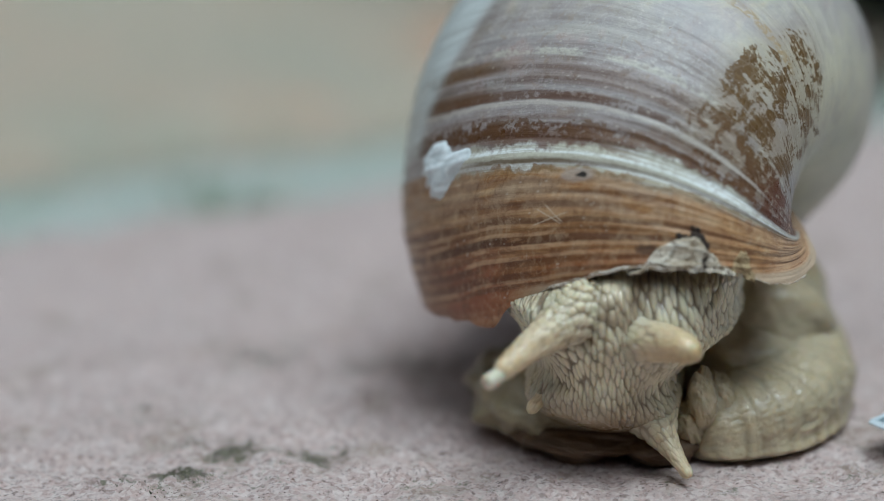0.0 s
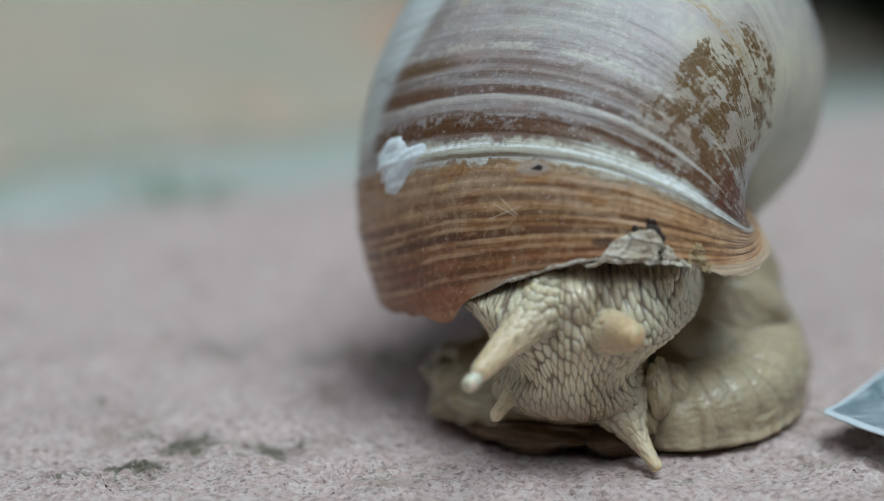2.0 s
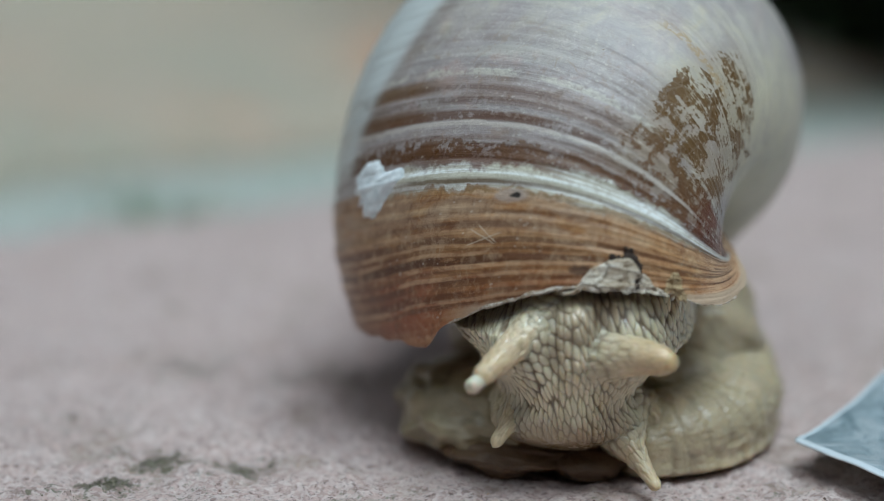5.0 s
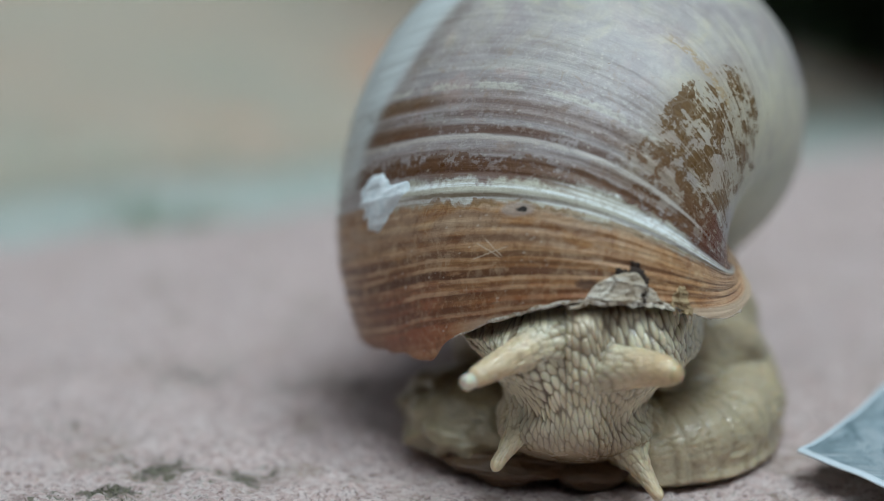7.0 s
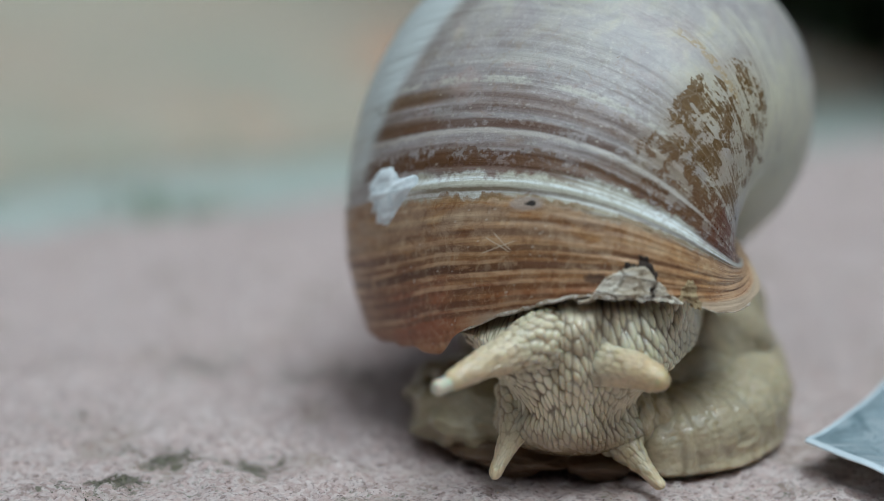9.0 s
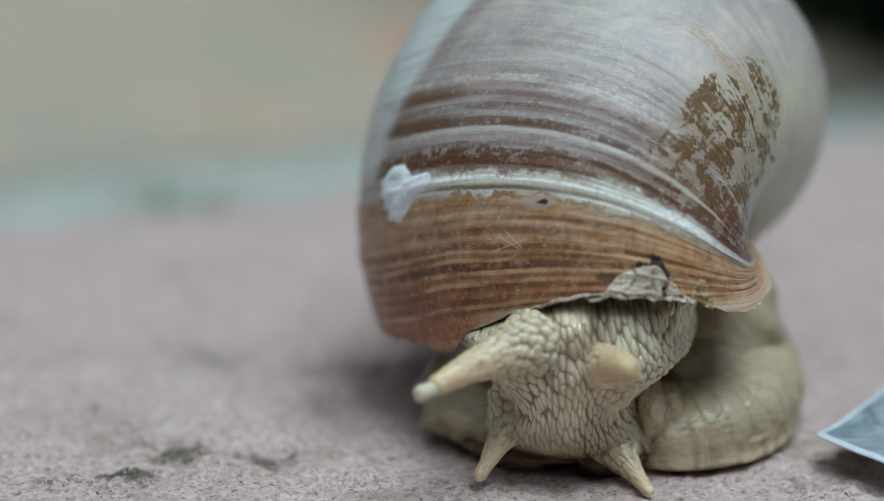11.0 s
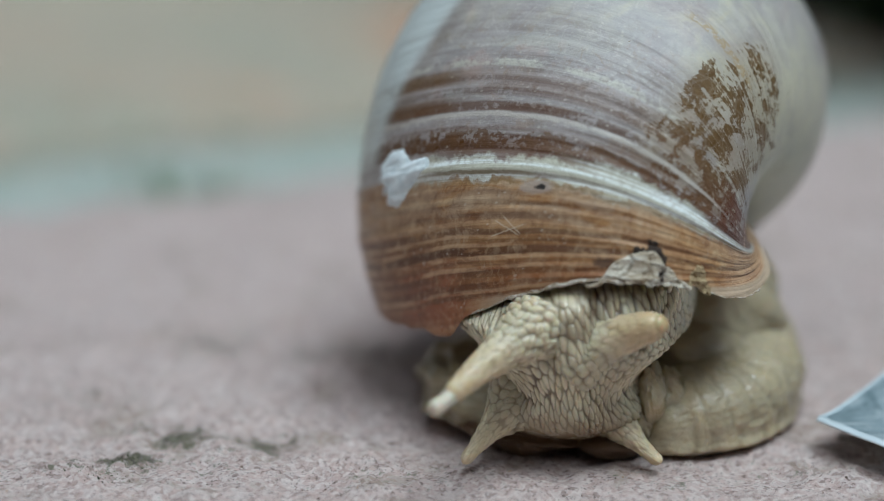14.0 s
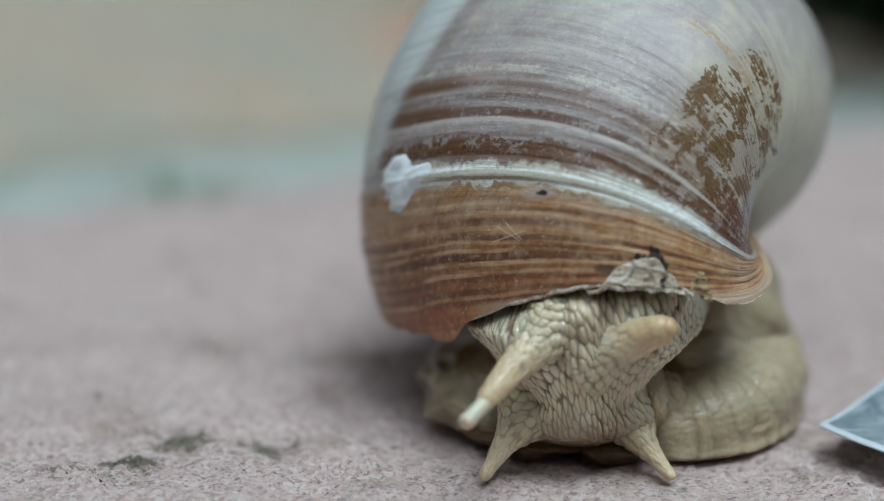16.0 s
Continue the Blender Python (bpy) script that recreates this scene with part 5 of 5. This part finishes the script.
# seconds, the feeler's end, and the way it points
FEELER_ROWS = {
    "UL": [
    (0, -0.010163, -0.006645, 0.008608, -0.6835, -0.6722, -0.2844),
    (0.5, -0.009495, -0.006438, 0.008351, -0.669, -0.6772, -0.3063),
    (1, -0.009097, -0.006444, 0.008029, -0.6479, -0.6855, -0.332),
    (1.5, -0.009001, -0.006411, 0.007855, -0.6398, -0.6888, -0.3409),
    (2, -0.008535, -0.006346, 0.007641, -0.6175, -0.6964, -0.3658),
    (2.5, -0.008102, -0.006271, 0.007555, -0.606, -0.6994, -0.3789),
    (3, -0.007596, -0.006012, 0.007582, -0.6027, -0.699, -0.3849),
    (3.5, -0.007021, -0.005662, 0.007661, -0.5944, -0.6998, -0.3961),
    (4, -0.00644, -0.005369, 0.007878, -0.5935, -0.6978, -0.4009),
    (6.5, -0.006609, -0.004618, 0.009603, -0.7718, -0.611, -0.1758),
    (7, -0.007085, -0.004867, 0.009625, -0.7824, -0.6046, -0.1494),
    (7.5, -0.007749, -0.005177, 0.009643, -0.7931, -0.5975, -0.1178),
    (8, -0.008276, -0.005511, 0.00941, -0.7898, -0.6017, -0.1191),
    (8.5, -0.008927, -0.005894, 0.009068, -0.7794, -0.6118, -0.1348),
    (9, -0.009525, -0.006185, 0.00895, -0.7754, -0.6164, -0.1371),
    (11.5, -0.011711, -0.007217, 0.008091, -0.7628, -0.6317, -0.1383),
    (12, -0.011802, -0.007386, 0.007742, -0.7481, -0.6426, -0.1654),
    (12.5, -0.011618, -0.007514, 0.007413, -0.7273, -0.6557, -0.2026),
    (13, -0.011289, -0.007575, 0.007174, -0.7085, -0.6658, -0.234),
    (13.5, -0.011018, -0.007763, 0.006829, -0.6897, -0.6754, -0.2611),
    (14, -0.010464, -0.007887, 0.006452, -0.6602, -0.6883, -0.3007),
    (14.5, -0.009757, -0.007889, 0.005977, -0.626, -0.7014, -0.3409),
    (15, -0.009284, -0.007842, 0.005881, -0.6097, -0.7065, -0.3595),
    (15.5, -0.00875, -0.007654, 0.005772, -0.59, -0.7121, -0.3805),
    (16, -0.008446, -0.007625, 0.005706, -0.5794, -0.7151, -0.3911),
    ],
    "UR": [
    (0, 0.004399, -0.004488, 0.009998, 0.6696, -0.7412, 0.0484),
    (0.5, 0.002887, -0.005372, 0.01084, 0.3361, -0.9182, 0.2096),
    (1, 0.002757, -0.005299, 0.011087, 0.2716, -0.928, 0.2551),
    (1.5, 0.002632, -0.005334, 0.010694, 0.2576, -0.9433, 0.2096),
    (2, 0.003171, -0.005214, 0.010687, 0.3335, -0.9177, 0.2159),
    (2.5, 0.003385, -0.005312, 0.010535, 0.3429, -0.9191, 0.1943),
    (3, 0.00445, -0.005058, 0.010016, 0.4909, -0.8651, 0.103),
    (3.5, 0.005634, -0.004323, 0.009923, 0.6575, -0.7496, 0.0756),
    (4, 0.006563, -0.003684, 0.010013, 0.7584, -0.6482, 0.0682),
    (6.5, 0.008354, -0.003874, 0.010453, 0.7803, -0.6106, 0.135),
    (7, 0.007942, -0.003748, 0.010167, 0.7813, -0.6112, 0.1263),
    (7.5, 0.007783, -0.003943, 0.009661, 0.7757, -0.6261, 0.0788),
    (8, 0.007425, -0.003906, 0.009173, 0.7685, -0.6389, 0.0339),
    (8.5, 0.006968, -0.003895, 0.008846, 0.7476, -0.664, -0.0128),
    (9, 0.006479, -0.004013, 0.008882, 0.7143, -0.6996, -0.0164),
    (11.5, 0.003141, -0.005141, 0.009639, 0.3535, -0.8974, 0.2643),
    (12, 0.003337, -0.004987, 0.009381, 0.4221, -0.8822, 0.2086),
    (12.5, 0.004374, -0.004082, 0.010132, 0.6218, -0.7173, 0.3144),
    (13, 0.00543, -0.003002, 0.010927, 0.7627, -0.5008, 0.4093),
    (13.5, 0.005573, -0.002979, 0.011286, 0.744, -0.4834, 0.4613),
    (14, 0.00558, -0.00287, 0.011327, 0.7388, -0.4788, 0.4743),
    (14.5, 0.006034, -0.003068, 0.01147, 0.7379, -0.4821, 0.4724),
    (15, 0.005776, -0.002797, 0.011663, 0.7132, -0.4605, 0.5285),
    (15.5, 0.005779, -0.002802, 0.011614, 0.7119, -0.464, 0.5271),
    (16, 0.006037, -0.002885, 0.011501, 0.7261, -0.472, 0.5),
    ],
    "LL": [
    (0, -0.00635, -0.001194, 0.005419, -0.6364, -0.6606, -0.3983),
    (0.5, -0.006117, -0.001465, 0.005091, -0.6195, -0.6848, -0.3837),
    (1, -0.005823, -0.001988, 0.005095, -0.4841, -0.8422, -0.2374),
    (1.5, -0.006027, -0.001703, 0.004454, -0.5305, -0.7107, -0.462),
    (2, -0.005935, -0.001864, 0.004491, -0.5367, -0.7416, -0.4025),
    (2.5, -0.005811, -0.002042, 0.004213, -0.5517, -0.6913, -0.4667),
    (3, -0.005509, -0.002163, 0.004075, -0.5417, -0.6945, -0.4735),
    (3.5, -0.005135, -0.002403, 0.004359, -0.5077, -0.7908, -0.3418),
    (4, -0.004684, -0.002568, 0.004529, -0.4716, -0.8252, -0.311),
    (6.5, -0.00404, -0.002894, 0.00368, -0.5225, -0.6981, -0.4895),
    (7, -0.004549, -0.003519, 0.003263, -0.5168, -0.7027, -0.489),
    (7.5, -0.00499, -0.003767, 0.002892, -0.5137, -0.706, -0.4876),
    (8, -0.005323, -0.004008, 0.002394, -0.4818, -0.717, -0.5038),
    (8.5, -0.005405, -0.004183, 0.001894, -0.4226, -0.7329, -0.5332),
    (9, -0.005376, -0.004208, 0.001706, -0.3803, -0.7422, -0.5519),
    (11.5, -0.007836, -0.004665, 0.001192, -0.5022, -0.7215, -0.4767),
    (12, -0.008255, -0.004564, 0.001333, -0.552, -0.7077, -0.441),
    (12.5, -0.008425, -0.00458, 0.001476, -0.5762, -0.7001, -0.4218),
    (13, -0.008455, -0.004687, 0.001527, -0.586, -0.6969, -0.4135),
    (13.5, -0.008657, -0.004823, 0.001547, -0.6104, -0.6889, -0.391),
    (14, -0.008285, -0.004856, 0.001481, -0.5857, -0.6968, -0.414),
    (14.5, -0.008077, -0.004985, 0.001273, -0.5809, -0.6986, -0.4177),
    (15, -0.007745, -0.005192, 0.001157, -0.557, -0.7061, -0.4373),
    (15.5, -0.007367, -0.005302, 0.000988, -0.5271, -0.7148, -0.4595),
    (16, -0.007101, -0.005461, 0.000827, -0.4991, -0.7227, -0.4781),
    ],
    "LR": [
    (0, 0.003907, -0.005018, 0.001123, 0.3854, -0.7423, -0.5482),
    (0.5, 0.004416, -0.004754, 0.001224, 0.3997, -0.7407, -0.54),
    (1, 0.004734, -0.004507, 0.001233, 0.3959, -0.7414, -0.5418),
    (1.5, 0.004714, -0.004623, 0.000891, 0.3837, -0.7442, -0.5467),
    (2, 0.004877, -0.004705, 0.000826, 0.3821, -0.7451, -0.5467),
    (2.5, 0.005224, -0.004934, 0.000841, 0.3998, -0.7438, -0.5356),
    (3, 0.005952, -0.005177, 0.000911, 0.45, -0.7381, -0.5027),
    (3.5, 0.006194, -0.004942, 0.001043, 0.4447, -0.7388, -0.5065),
    (4, 0.006443, -0.004843, 0.00114, 0.4243, -0.7419, -0.5192),
    (6.5, 0.006961, -0.00445, 0.001364, 0.3604, -0.7492, -0.5557),
    (7, 0.006835, -0.004609, 0.00124, 0.3779, -0.7478, -0.5459),
    (7.5, 0.006836, -0.004664, 0.001086, 0.4229, -0.7428, -0.519),
    (8, 0.006948, -0.004619, 0.000996, 0.483, -0.7336, -0.4781),
    (8.5, 0.006557, -0.004402, 0.000813, 0.4475, -0.739, -0.5036),
    (9, 0.006545, -0.004094, 0.001103, 0.4897, -0.7304, -0.4762),
    (11.5, 0.00467, -0.005287, 0.0006, 0.3726, -0.8522, -0.3673),
    (12, 0.004806, -0.00486, 0.0006, 0.4195, -0.8204, -0.3885),
    (12.5, 0.004953, -0.003579, 0.000928, 0.5362, -0.7165, -0.4462),
    (13, 0.004997, -0.003526, 0.001061, 0.516, -0.7207, -0.4629),
    (13.5, 0.00516, -0.00355, 0.001053, 0.518, -0.7207, -0.4607),
    (14, 0.00559, -0.003677, 0.001191, 0.5537, -0.7133, -0.4298),
    (14.5, 0.005716, -0.003785, 0.000997, 0.509, -0.7244, -0.4649),
    (15, 0.006021, -0.00407, 0.001018, 0.5088, -0.7255, -0.4634),
    (15.5, 0.006227, -0.004413, 0.000871, 0.4889, -0.7308, -0.4762),
    (16, 0.006266, -0.004539, 0.000773, 0.4654, -0.7357, -0.4921),
    ],
}


def aim(x, y, z, ax, ay, az, slide=0.0):
    """A pose whose +z points along the axis, set back by slide."""
    d = Vector((ax, ay, az)).normalized()
    return Matrix.Translation(Vector((x, y, z)) - d * slide) @ d.to_track_quat("Z", "Y").to_matrix().to_4x4()


def motions():
    walk(PARTS["shell"], [(t, pose(*p)) for t, *p in SHELL_ROWS])
    walk(PARTS["head"], [(t, pose(*p)) for t, *p in HEAD_ROWS])
    out = {"UL": lambda t: float(np.interp(t, (0, 4, 7, 9, 12, 16), (1.0, 0.8, 0.5, 0.9, 1.1, 2.0))) * 0.001, "UR": lambda t: 0.0}
    short = lambda t: float(np.interp(t, (0, 4, 7, 9), (-0.0014, -0.0014, -0.0006, 0.0)))
    eye = Vector((-0.0085, -0.146, 0.058))
    for key, rows in FEELER_ROWS.items():
        if key in out:
            rows = [(t, *(eye + (0.982 if key == "UL" else 0.979) * (Vector((x, y, z)) - eye)), *d) for t, x, y, z, *d in rows]
        back = out.get(key, short if key == "LL" else lambda t: 0.0)
        walk(PARTS[key], [(t, aim(*p, back(t))) for t, *p in rows])
        if key in out:
            walk(PARTS[key + "_tip"], [(t, pose(0, 0, back(t))) for t, *p in rows])


ground()
# added out of view: they deepen the shade under the snail
sky_blocker("blocker_north", -1.5, 1.5, 1.2, 1.4)
sky_blocker("blocker_south", -1.5, 1.5, -1.25, -1.05, 0.9)
sky_blocker("blocker_east", 1.3, 1.5, -1.045, 1.195)
sky_blocker("blocker_west", -1.5, -1.3, -1.045, 1.195)
paving()
for i, (x, y, r, n) in enumerate(((-0.0288, 0.0026, 0.0018, 50), (-0.0321, -0.0014, 0.0013, 80), (-0.0226, 0.0022, 0.0016, 40), (-0.0338, -0.0044, 0.0018, 22))):
    moss_patch(x, y, r, 2 * n, 60 + i, "dark green moss crumbs on the stone")
for x, y, seed in ((0.072, 0.185, 5), (0.088, 0.166, 6), (0.128, 0.160, 7), (0.175, 0.166, 8), (0.098, 0.208, 9), (0.054, 0.212, 10), (0.040, 0.236, 11), (0.070, 0.240, 12), (0.110, 0.250, 13)):
    shrub(x, y, 1700, 0.035, seed, "low shrub with dark green leaves")
for x, y, seed in ((-0.036, 0.0795, 91), (-0.042, 0.0850, 93)):
    tuft(x, y, 0.008, 22, seed)
loose_grit()
foil()
PARTS = snail()
motions()
